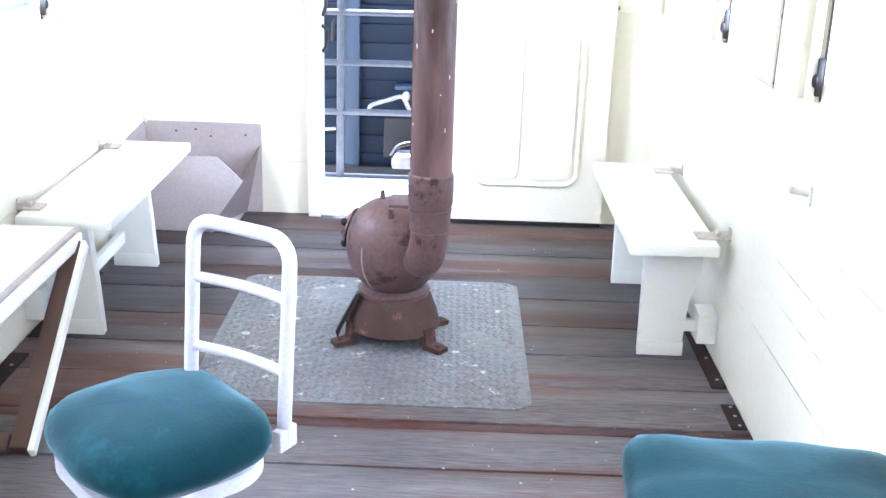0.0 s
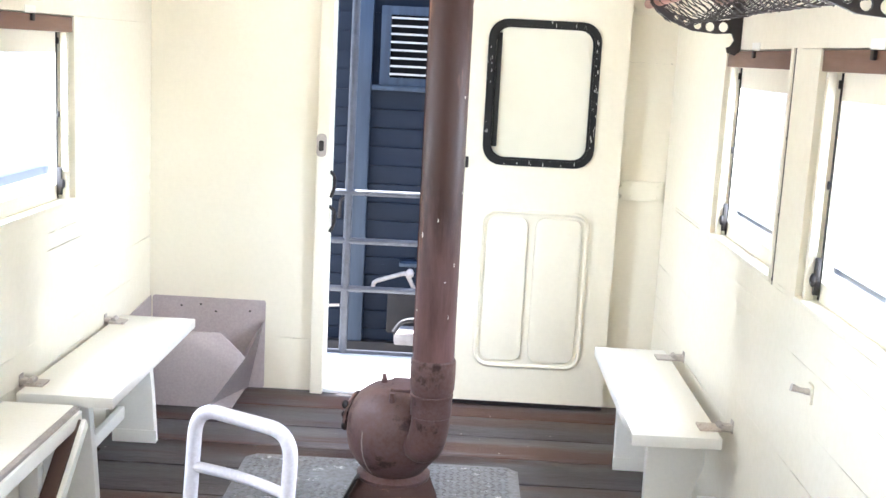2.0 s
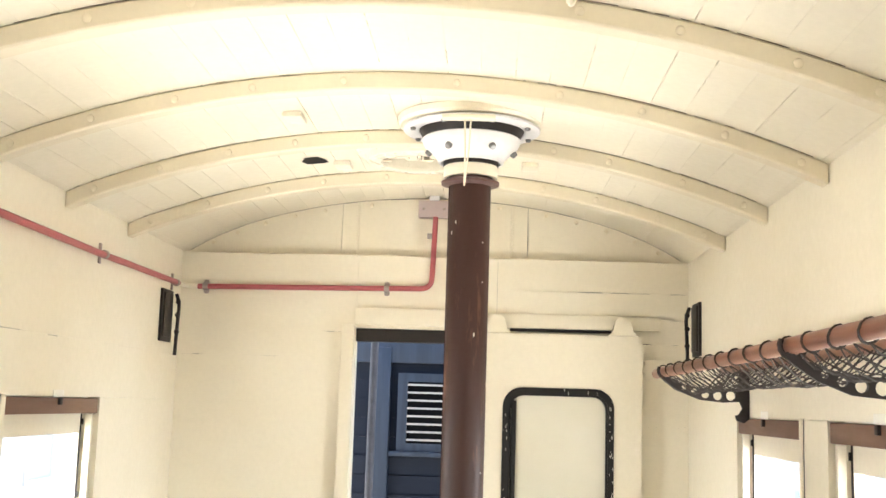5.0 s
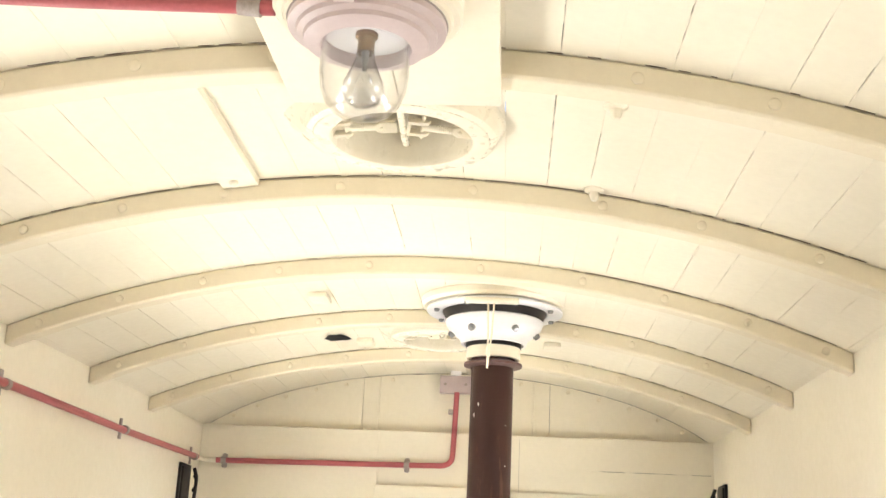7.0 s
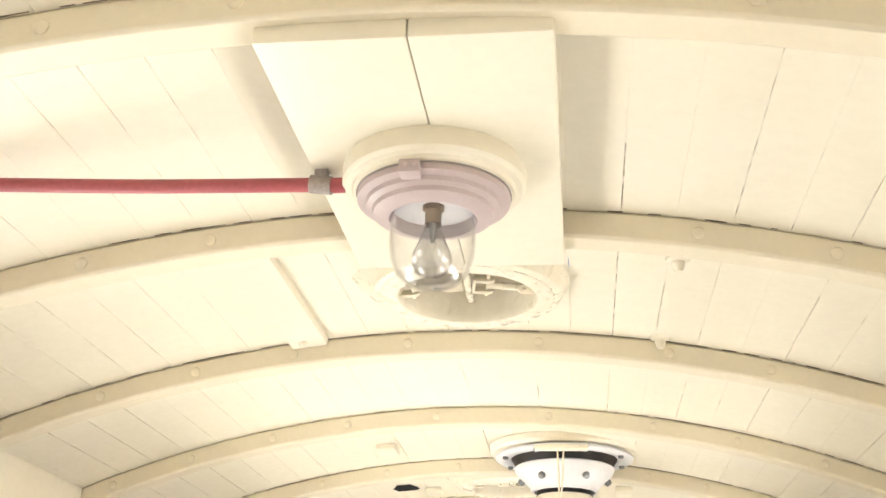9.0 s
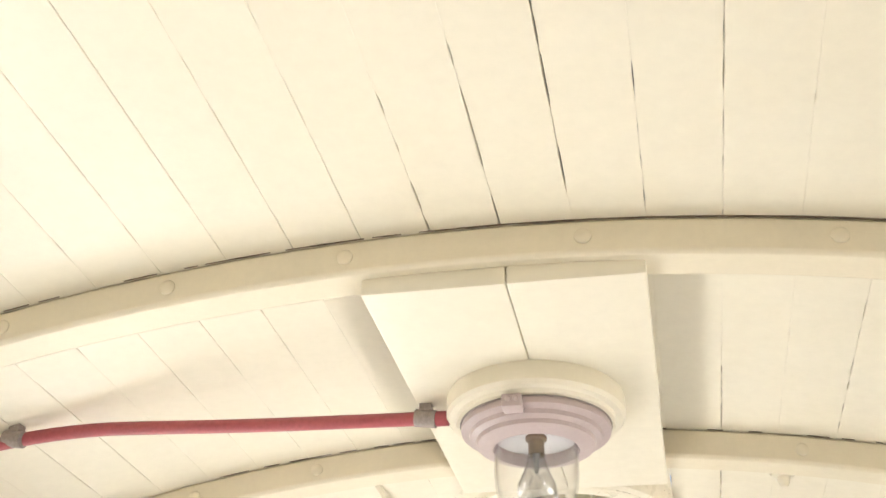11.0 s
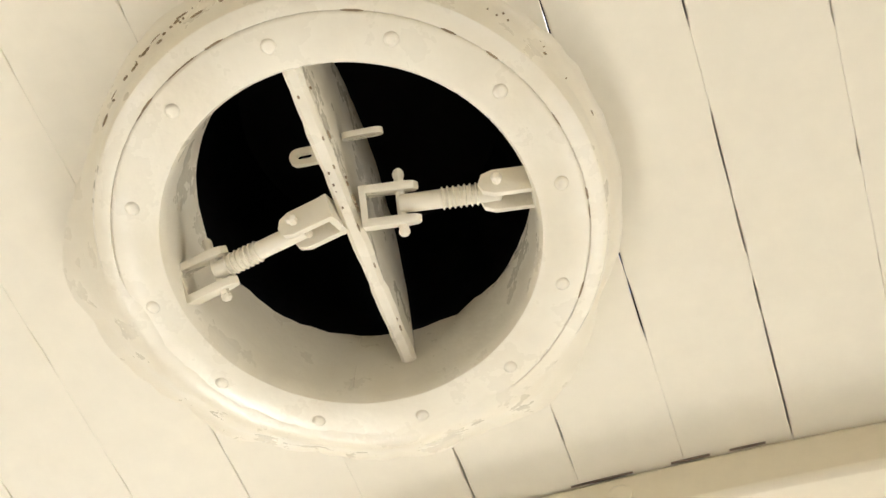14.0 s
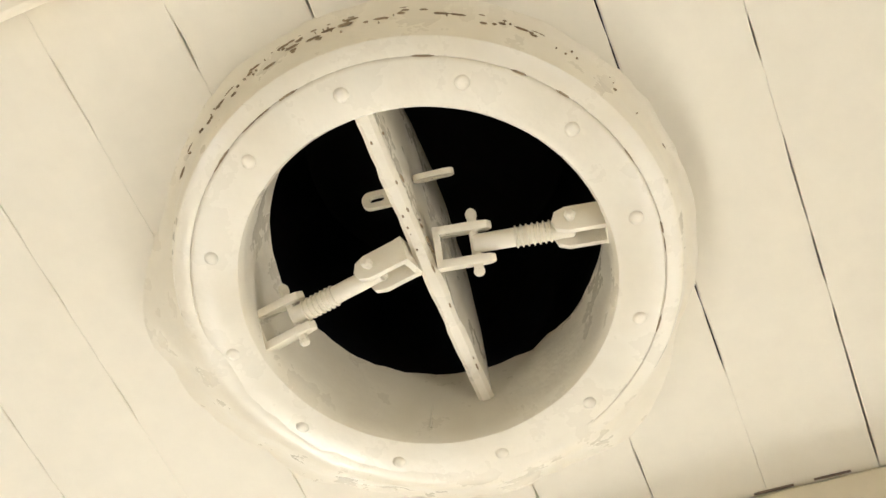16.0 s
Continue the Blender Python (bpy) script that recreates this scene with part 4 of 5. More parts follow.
# ---- benches on both sides ----
def bench(side):
    b = thing("folding_bench", "white-painted wooden bench hinged to the side wall" if side > 0 else "white-painted wooden bench along the wall, pane leaning on it", "bench", "side benches", (0, 0, 0))
    if side > 0:
        xa, xb, y0, y1 = 0.832, 1.118, 2.742, 3.80
    else:
        xa, xb, y0, y1 = -0.83, -1.145, 2.80, 3.885
    x0, x1 = min(xa, xb), max(xa, xb)
    part("bench_top", boxes((x0, x1, y0, y1, 0.412, 0.45), bevel=0.006), WHITE, b)
    lx0, lx1 = (0.918, 1.062) if side > 0 else (-1.083, -0.918)
    for yy in (2.925, 3.62):
        # tapered plank leg with a cut-back wall edge
        if side > 0:
            outline = [(lx0, 0), (lx1, 0), (lx1 + 0.012, 0.20), (lx1 + 0.045, 0.30), (lx1 + 0.045, 0.411), (lx0 - 0.005, 0.411)]
        else:
            outline = [(lx0, 0), (lx1, 0), (lx1 - 0.012, 0.20), (lx1 - 0.03, 0.411), (lx0 - 0.03, 0.411), (lx0 - 0.03, 0.28)]
        leg = part("leg", prism(bmesh.new(), outline, yy - 0.022, yy + 0.022, "y", 0.003), WHITE, b)
        part("foot_batten", boxes((lx0 - 0.006, lx1 + 0.006, yy - 0.028, yy - 0.0225, 0.002, 0.055), bevel=0.002), WHITE, leg)
    part("stretcher", boxes(((lx0 + lx1) / 2 + side * 0.05 - 0.012, (lx0 + lx1) / 2 + side * 0.05 + 0.012, 2.95, 3.595, 0.10, 0.15), bevel=0.003), WHITE, b)
    for yy in (y0 + 0.1, y1 - 0.13):
        xw = side * HALF
        hinge = part("hinge", boxes((xb - 0.06 if side > 0 else xb, xb + 0.01 if side > 0 else xb + 0.06, yy - 0.035, yy + 0.035, 0.4505, 0.458), bevel=0.002), HINGE, b)
        part("hinge_eye", tube(bmesh.new(), [(side * 1.13, yy - 0.02, 0.462), (side * 1.13, yy + 0.02, 0.462)], 0.011, 10), HINGE, hinge)
        part("wall_plate", boxes((xw - side * 0.005, xw - side * 0.0005, yy - 0.016, yy + 0.016, 0.44, 0.482), bevel=0.002), HINGE, b)
        part("hinge_arm", boxes((min(xb, xw - side * 0.004), max(xb, xw - side * 0.004), yy - 0.016, yy + 0.016, 0.446, 0.468), bevel=0.003), HINGE, b)
        part("under_hinge", boxes((x0 + 0.02, x0 + 0.09, yy - 0.03, yy + 0.03, 0.385, 0.4115), bevel=0.004), WHITE, b)
    # wall block that takes the leg's tenon
    for yy in (2.92, 3.62):
        part("wall_block", boxes((side * 1.105, side * (HALF - 0.0005), yy - 0.05, yy + 0.045, 0.06, 0.17), bevel=0.004), WHITE, b)
        part("tenon", boxes((side * 1.05, side * 1.11, yy - 0.012, yy + 0.012, 0.09, 0.13)), WHITE, b)
    return b


bench(1)
bench(-1)

# ---- coal box in the corner ----
coal = thing("coal_box", "mauve-grey painted steel coal box in the corner", "coal box", "", (0, 0, 0))
part("back_sheet", prism(bmesh.new(), rounded(-1.155, -0.628, 0.002, 0.423, 0.012), END - 0.008, END - 0.002), MAUVE, coal)
part("wall_sheet", prism(bmesh.new(), [(4.07, 0.002), (4.39, 0.002), (4.39, 0.42), (4.06, 0.40)], -HALF + 0.003, -HALF + 0.008, "x"), MAUVE, coal)
part("front_sheet", prism(bmesh.new(), [(-1.155, 0.002), (-0.815, 0.002), (-0.652, 0.24), (-0.765, 0.345), (-1.155, 0.337)], 4.065, 4.072, "y", 0.0015), MAUVE, coal)
bm = bmesh.new()
q = [(-0.815, 4.07, 0.004), (-0.652, 4.07, 0.24), (-0.632, 4.388, 0.33), (-0.70, 4.388, 0.004)]
vs = [bm.verts.new(v) for v in q]
bm.faces.new(vs)
bmesh.ops.solidify(bm, geom=bm.faces[:], thickness=0.005)
part("side_sheet", bm, MAUVE, coal)
part("bottom_sheet", boxes((-1.15, -0.71, 4.073, 4.388, 0.002, 0.008)), MAUVE, coal)
part("foot", ball(bmesh.new(), (-0.80, 4.068, 0.012), 0.014), MAUVE, coal)
for px, pz in ((-1.02, 0.38), (-0.70, 0.37), (-0.86, 0.36), (-0.93, 0.39)):
    part("bolt", ball(bmesh.new(), (px, END - 0.0085, pz), 0.005, (1, 0.4, 1), 8, 5), IRON, coal)


# ---- swivel chair and padded seat ----
def cushion(rx, ry, h, power=2.6, seg=40, rings=10, seed=1.0):
    """A stuffed pad: rounded-square plan, domed top, puckered edge."""
    bm = bmesh.new()
    rows = []
    for k in range(rings + 1):
        a = math.pi * (k / rings) - math.pi / 2
        rr, zz = max(0.0, math.cos(a)) ** 0.55, math.sin(a)
        row = []
        for j in range(seg):
            t = 2 * math.pi * j / seg
            c, s = math.cos(t), math.sin(t)
            k2 = (abs(c) ** power + abs(s) ** power) ** (-1 / power)
            wob = 1 + 0.025 * noise.noise((c * 2 + seed, s * 2, zz))
            pucker = 0.014 * math.sin(t * 9 + seed) * max(0, -zz + 0.25) * rr
            row.append(bm.verts.new((rx * k2 * c * rr * (wob + pucker), ry * k2 * s * rr * (wob + pucker), h * (zz * 0.5 + 0.5) + 0.012 * noise.noise((c * rr * 2.0, s * rr * 2.0, seed)) * (zz > 0))))
        rows.append(row)
    for p, q in zip(rows, rows[1:]):
        for j in range(seg):
            bm.faces.new((p[j], p[(j + 1) % seg], q[(j + 1) % seg], q[j]))
    bm.faces.new(rows[0][::-1])
    bm.faces.new(rows[-1])
    bmesh.ops.remove_doubles(bm, verts=bm.verts[:], dist=0.0008)
    bmesh.ops.recalc_face_normals(bm, faces=bm.faces[:])
    return bm


def chair(name_label, x, y, heading):
    """Stands on the floor; its back is on local +y."""
    c = thing("guard_chair", name_label, "chair", "", (x, y, 0))
    c.rotation_euler = (0, 0, radians(heading))
    part("seat", cushion(0.217, 0.204, 0.138, 3.2), TEAL, c, "worn teal velvet seat pad", 80).location = (0, 0.07, 0.360)
    bm = bmesh.new()
    ring_prism(bm, rounded(-0.196, 0.196, -0.118, 0.258, 0.13, 8), rounded(-0.176, 0.176, -0.098, 0.238, 0.11, 8), 0.352, 0.386, "z")
    part("seat_frame", bm, PIPEWHITE, c)
    part("seat_pan", prism(bmesh.new(), rounded(-0.175, 0.175, -0.097, 0.237, 0.108, 8), 0.353, 0.359, "z"), PIPEWHITE, c)
    # the back is narrower than the seat and swung a little round it
    def on_back(ob):
        ob.location, ob.rotation_euler = (-0.0097, 0.2520, 0), (0, 0, radians(19.9))
        return ob
    for sx in (-1, 1):
        on_back(part("back_bracket", boxes((0.011 + sx * 0.136 - 0.012, 0.011 + sx * 0.136 + 0.012, -0.04, 0.018, 0.375, 0.425), bevel=0.006), PIPEWHITE, c))
    pts = bend([(-0.117, -0.012, 0.39), (-0.119, 0.026, 0.828), (0.141, 0.026, 0.828), (0.145, -0.012, 0.39)], 0.06, 8)
    on_back(part("back_frame", tube(bmesh.new(), pts, 0.0155, 14), PIPEWHITE, c, "white enamelled tubular back frame"))
    for z, d in ((0.544, 0.0), (0.70, 0.014)):
        sag = [(-0.118 + 0.259 * k / 10, d + 0.014 * math.sin(math.pi * k / 10), z) for k in range(11)]
        on_back(part("back_rail", tube(bmesh.new(), sag, 0.0118, 12), PIPEWHITE, c))
    part("pedestal", lathe(bmesh.new(), [(0.0, 0.3525), (0.06, 0.352), (0.045, 0.32), (0.04, 0.05), (0.07, 0.03), (0.16, 0.02), (0.165, 0.001), (0.0, 0.001)], (0, 0.07, 0), 28), PIPEWHITE, c)
    return c


chair("white tubular guard's chair with a teal velvet seat", -0.378, 1.41, -49.5)

pad = thing("padded_seat", "teal velvet padded seat on a white frame beside the wall", "seat", "", (0.868, 1.155, 0))
pad.rotation_euler = (0, 0, radians(-5))
part("cushion", cushion(0.272, 0.225, 0.15, 11, 64, 12, 3.0), TEAL, pad, "", 80).location = (0, 0, 0.39)
part("seat_frame", boxes((-0.25, 0.25, -0.2, 0.2, 0.34, 0.392), bevel=0.01), PIPEWHITE, pad)
part("pedestal", lathe(bmesh.new(), [(0.0, 0.345), (0.05, 0.34), (0.04, 0.05), (0.15, 0.02), (0.155, 0.001), (0.0, 0.001)], (0, 0, 0), 24), PIPEWHITE, pad)

# ---- second folding bench on the west side, its leg frame swung out ----
fold = thing("folding_table", "white folding side table with a slanting brown leg frame", "table", "", (0, 0, 0))
part("table_top", boxes((-1.15, -0.925, 0.75, 2.715, 0.418, 0.45), bevel=0.005), WHITE, fold)
# grey strip between the white top and the white fascia
part("worn_edge", boxes((-0.9245, -0.905, 0.75, 2.712, 0.436, 0.449), bevel=0.003), CLIPGREY, fold, "grey front edge")
part("fascia", boxes((-0.9245, -0.897, 0.75, 2.708, 0.392, 0.4355), bevel=0.003), WHITE, fold)
for yy in (0.95, 2.5):
    part("wall_bracket", prism(bmesh.new(), [(-1.1695, 0.2), (-1.15, 0.2), (-0.97, 0.39), (-0.97, 0.4175), (-1.1695, 0.4175)], yy - 0.02, yy + 0.02, "y", 0.003), WHITE, fold)


def bar(p, q, across, w, t):
    """A flat bar from p to q: w along across, t the other way."""
    p, q, across = Vector(p), Vector(q), Vector(across)
    d = (q - p).normalized()
    across = (across - d * across.dot(d)).normalized()
    nrm = d.cross(across)
    bm = bmesh.new()
    vs = [[bm.verts.new(e + across * sx * w / 2 + nrm * sz * t / 2) for sx, sz in ((-1, -1), (1, -1), (1, 1), (-1, 1))] for e in (p, q)]
    for k in range(4):
        bm.faces.new((vs[0][k], vs[0][(k + 1) % 4], vs[1][(k + 1) % 4], vs[1][k]))
    bm.faces.new(vs[0][::-1])
    bm.faces.new(vs[1])
    bmesh.ops.recalc_face_normals(bm, faces=bm.faces[:])
    bmesh.ops.bevel(bm, geom=bm.edges[:], offset=0.003, segments=2, affect="EDGES")
    return bm


for dx in (0.0, -0.235):
    t0, b0 = Vector((-0.915 + dx, 2.685, 0.405)), Vector((-0.885 + dx, 2.06, 0.022))
    part("leg_stile", bar(t0, b0, (1, 0, 0), 0.05, 0.03), LEGWOOD, fold, "brown wooden leg stile")
    if dx == 0.0:
        part("leg_edge", bar(t0 + Vector((0.034, 0, 0)), b0 + Vector((0.034, 0, -0.008)), (1, 0, 0), 0.017, 0.036), WHITE, fold)
part("leg_rail", bar((-0.915, 2.075, 0.033), (-1.095, 2.075, 0.033), (0, 1, 0.6), 0.055, 0.028), LEGWOOD, fold)

# ---- straps by the wall, wall peg ----
for y0, y1, w in ((2.65, 3.10, 0.05), (2.37, 2.53, 0.045), (1.6, 2.30, 0.05)):
    st = thing("floor_strap", "rusty steel floor strap by the side wall", "strap", "floor straps", (1.142, (y0 + y1) / 2, 0))
    part("bar", boxes((-w / 2, w / 2, -(y1 - y0) / 2, (y1 - y0) / 2, 0.0005, 0.007), bevel=0.002), STRAP, st)
    for k in range(3):
        part("nail", ball(bmesh.new(), (0.004, (k - 1) * (y1 - y0) * 0.38, 0.008), 0.006, (1, 1, 0.4), 8, 4), CLIPGREY, st)
for y0, y1 in ((1.5, 2.72), (2.86, 3.5)):
    st = thing("floor_strap", "dark steel floor strap by the side wall", "strap", "floor straps", (-1.135, (y0 + y1) / 2, 0))
    part("bar", boxes((-0.03, 0.03, -(y1 - y0) / 2, (y1 - y0) / 2, 0.0005, 0.007), bevel=0.002), STRAP, st)
    for k in range(7):
        part("nail", ball(bmesh.new(), (0.01 * (-1) ** k, (k - 3) * (y1 - y0) * 0.14, 0.008), 0.007, (1, 1, 0.4), 8, 4), CLIPGREY, st)
peg = thing("coat_peg", "small wooden peg on the side wall", "peg", "", (HALF, 2.131, 0.80))
part("back_plate", prism(bmesh.new(), rounded(-0.02, 0.02, -0.03, 0.022, 0.008), -0.006, -0.0005, "x"), CREAM, peg)
part("shank", tube(bmesh.new(), [(-0.004, 0, 0), (-0.03, 0, 0.004), (-0.052, 0, 0.01)], [0.009, 0.007, 0.010], 10), HINGE, peg)

# ---- ceiling: ventilators ----
def ventilator(x, y, lip=0.0495):
    z = arch(x)
    v = thing("roof_ventilator", "cream-painted round roof ventilator with a torpedo blade", "ventilator", "roof ventilators", (x - 0.002, y - 0.003, z))
    part("base_ring", lathe(bmesh.new(), [(0.15, 0.012), (0.197, 0.006), (0.1895, -0.034), (0.1865, -0.0405), (0.180, -0.0440), (0.1742, -0.0449), (0.1737, -0.0441)], (0, 0, 0), 72), THICK, v)
    bm = lathe(bmesh.new(), [(0.1736, -0.0441), (0.1730, -0.0453), (0.171, -0.0465), (0.145, -0.048), (0.1392, -0.0462), (0.1370, -0.041), (0.1362, -0.030), (0.1355, 0.02), (0.1345, lip), (0.138, lip + 0.0015), (0.148, 0.0)], (0, 0, 0), 96)
    for p in bm.verts:
        a = math.atan2(p.co.y, p.co.x)
        # ragged upper lip and brush-loaded paint on the wall of the well
        if p.co.z > 0.045:
            p.co.x += 0.003
            p.co.y += 0.0035
            p.co.z += 0.004 * noise.noise((math.cos(a) * 6, math.sin(a) * 6, 2)) + 0.003 * noise.noise((math.cos(a) * 22, math.sin(a) * 22, 4))
        elif p.co.z < -0.04:
            p.co.z += 0.0008 * noise.noise((p.co.x * 40, p.co.y * 40, 1))
    part("clamp_ring", bm, THICK, v)
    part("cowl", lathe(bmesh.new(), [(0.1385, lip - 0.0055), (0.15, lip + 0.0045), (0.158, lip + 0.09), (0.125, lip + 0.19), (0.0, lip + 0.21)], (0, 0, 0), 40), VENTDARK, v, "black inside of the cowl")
    seam = [(0.1362 * math.cos(radians(112)), 0.1362 * math.sin(radians(112)), -0.03), (0.1347 * math.cos(radians(111)), 0.1347 * math.sin(radians(111)) + 0.003, 0.047)]
    part("well_seam", tube(bmesh.new(), seam, 0.0014, 6), THICK, v)
    for k in range(12):
        a = radians(30 * k + 1)
        part("rivet", ball(bmesh.new(), (0.158 * math.cos(a), 0.158 * math.sin(a), -0.0472), 0.0055, (1, 1, 0.42), 12, 6), THICK, v)
    # half-round blade across the well, its worn lower edge slanting up to the far wall
    bm = bmesh.new()
    rows = []
    for k in range(33):
        yy = -0.136 + 0.273 * k / 32
        w = 0.0066 + 0.0013 * noise.noise((yy * 34, 1, 0)) + 0.0008 * noise.noise((yy * 90, 6, 0))
        zb = -0.036 + 0.033 * (k / 32) ** 1.6 + 0.0022 * noise.noise((yy * 26, 5, 0))
        zt = max(zb + 0.012, -0.03 + 0.165 * math.sqrt(max(0.0, 1 - ((yy + 0.006) / 0.146) ** 2)))
        rows.append([bm.verts.new(p) for p in ((-w, yy, zb + 0.003), (-w * 0.5, yy, zb), (w * 0.5, yy, zb), (w, yy, zb + 0.003), (w * 0.7, yy, zt), (-w * 0.7, yy, zt))])
    for p, q in zip(rows, rows[1:]):
        for i in range(6):
            bm.faces.new((p[i], p[(i + 1) % 6], q[(i + 1) % 6], q[i]))
    bm.faces.new(rows[0][::-1])
    bm.faces.new(rows[-1])
    bmesh.ops.recalc_face_normals(bm, faces=bm.faces[:])
    blade = part("blade", bm, THICK, v)
    blade.location, blade.rotation_euler = (0.0012, -0.002, 0), (0, 0, radians(2.8))

    def clevis(px, py, pz, ang):
        bm = bmesh.new()
        for dz in (-0.0125, 0.0125):
            prism(bm, [(-0.020, -0.010), (0.010, -0.010), (0.018, -0.007), (0.021, 0), (0.018, 0.007), (0.010, 0.010), (-0.020, 0.010)], dz - 0.0032, dz + 0.0032, "z", 0.0015)
        box(bm, -0.0225, -0.0175, -0.010, 0.010, -0.0155, 0.0155)
        tube(bm, [(0.007, 0, -0.020), (0.007, 0, 0.021)], 0.0036, 8)
        ball(bm, (0.007, 0, -0.021), 0.0045, (1, 1, 0.9), 8, 5)
        ball(bm, (0.007, 0, 0.022), 0.0045, (1, 1, 1.2), 8, 5)
        c = part("clevis", bm, THICK, v)
        c.location, c.rotation_euler = (px, py, pz), (radians(54), 0, ang)

    for p, q in (((-0.121, -0.002, -0.022), (-0.024, -0.0155, -0.022)), ((0.030, -0.0105, -0.02), (0.122, 0.008, -0.02))):
        p, q = Vector(p), Vector(q)
        d = (q - p).normalized()
        ang = math.atan2(d.y, d.x)
        rod = part("rod", tube(bmesh.new(), [p + d * 0.010, q - d * 0.010], 0.0072, 14), THICK, v)
        k0 = 0.022 if p.x < -0.1 else 0.042
        for i in range(7):
            c = p + d * (k0 + 0.0042 * i)
            part("thread", tube(bmesh.new(), [c - d * 0.0012, c - d * 0.0004, c + d * 0.0004, c + d * 0.0012], [0.0072, 0.0088, 0.0088, 0.0072], 12), THICK, rod)
        clevis(*(p + d * 0.004), ang)
        clevis(*(q - d * 0.004), ang + math.pi)
    for sx, yy in ((-1, -0.050), (1, -0.058)):
        bm = ring_prism(bmesh.new(), rounded(0.0, 0.032, -0.0075, 0.0075, 0.007, 4), rounded(0.014, 0.026, -0.0028, 0.0028, 0.0026, 4), -0.0022, 0.0022, "z")
        lug = part("lug", bm, THICK, v)
        lug.location, lug.rotation_euler = (0.002 + sx * 0.006 + 0.002, yy, 0.020), (radians(56), 0, radians(8) if sx > 0 else math.pi + radians(8))
    # chipped paint on the blade's edge and along the ring's rear side
    random.seed(int(abs(y) * 100))
    bm = bmesh.new()
    for _ in range(22):
        f = random.random()
        yy, zb = -0.136 + 0.268 * f, -0.036 + 0.033 * f ** 1.6
        ball(bm, (0.004 + random.choice((-0.0045, 0.0058, 0.001)) - 0.049 * yy, yy, zb + random.uniform(-0.001, 0.002)), 1, (0.0009, random.uniform(0.001, 0.0045), 0.0009), 6, 4)
    for _ in range(170):
        a, h = radians(random.gauss(-84, 32)), random.triangular(-0.026, 0.0, -0.004)
        rr = 0.1915 + (h + 0.034) * 0.19
        m = Matrix.Translation((rr * math.cos(a), rr * math.sin(a), h)) @ Matrix.Rotation(a, 4, "Z") @ Matrix.Diagonal((0.0009, random.choice((0.0006, 0.001, 0.0018, 0.003, 0.006)), random.uniform(0.00025, 0.0006), 1))
        bmesh.ops.create_uvsphere(bm, u_segments=6, v_segments=4, radius=1, matrix=m)
    for _ in range(16):
        a = radians(random.uniform(-125, 35))
        m = Matrix.Translation((0.1736 * math.cos(a), 0.1736 * math.sin(a), -0.0449)) @ Matrix.Rotation(a, 4, "Z") @ Matrix.Diagonal((random.uniform(0.0004, 0.0012), random.uniform(0.002, 0.009), 0.0007, 1))
        bmesh.ops.create_uvsphere(bm, u_segments=6, v_segments=4, radius=1, matrix=m)
    tagged(part("chipped_paint", bm, DIRT, v, "brown chips in the paint"), "", "", "", "stuff")
    # thick uneven paint: narrow on the rear side, feathered out wide over the ring's seam on the front side
    bm = bmesh.new()
    rows = []
    for k in range(120):
        a = 2 * math.pi * k / 120
        ca, sa = math.cos(a), math.sin(a)
        off = abs((math.degrees(a) - 128 + 180) % 360 - 180)
        full = max(0.0, min(1.0, (95 - off) / 40))
        full = full * full * (3 - 2 * full)
        lump = noise.noise((ca * 4, sa * 4, 1)) + 0.6 * noise.noise((ca * 13, sa * 13, 3))
        r0, z0 = 0.1888 - 0.0238 * full, -0.030 - 0.0178 * full
        r1 = 0.2035 + 0.030 * full + (0.004 + 0.004 * full) * lump
        row = []
        for i in range(9):
            f = i / 8
            shape = (1 - f) ** 1.9 * (1 - full) + (1 - (3 * f * f - 2 * f ** 3) ** 1.3) * full
            drop = shape * (z0 + 0.001) + 0.0012 * math.sin(math.pi * f) * noise.noise((ca * 9 + f * 3, sa * 9, 7))
            r = r0 + (r1 - r0) * f
            px, py = r * ca, r * sa
            row.append(bm.verts.new((px, py, (arch(x + px) - z) * min(1, f * 1.2) + drop - 0.001 + 0.003 * (i == 8) + 0.0011 * full * (i == 0))))
        rows.append(row)
    for k in range(120):
        p, q = rows[k], rows[(k + 1) % 120]
        for i in range(8):
            bm.faces.new((p[i], p[i + 1], q[i + 1], q[i]))
    bmesh.ops.recalc_face_normals(bm, faces=bm.faces[:])
    part("filler", bm, THICK, v, "lumpy painted filler", 60)
    return v


for vx, vy in VENTS:
    ventilator(vx, vy, 0.0495 if vy < 0 else 0.12)

# ---- ceiling lamp on its board ----
board = thing("lamp_board", "cream-painted wooden mounting board under two ribs", "board", "", (0.043, 0.0, 2.532))
part("plank", boxes((-0.182, 0.0068, 0.36, 1.075, -0.03, -0.001), bevel=0.005), CREAM, board)
part("plank", boxes((0.0075, 0.182, 0.36, 1.075, -0.03, -0.001), bevel=0.005), CREAM, board)
bare = material("aluminium_and_shade_grey", (0.55, 0.54, 0.52), (0.42, 0.41, 0.40), 0.4, 0.5, scale=9, fine=120, bump=0.1)
# right strip is bare sheet; left one paints the grey shade beside the board
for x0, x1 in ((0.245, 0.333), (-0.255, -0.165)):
    part("bare_strip", arc_sheet(x0, x1, 0.40, 0.99, -0.001, -0.005, 4), bare, board, "grey strip: bare metal sheet right of the board, painted shade left")

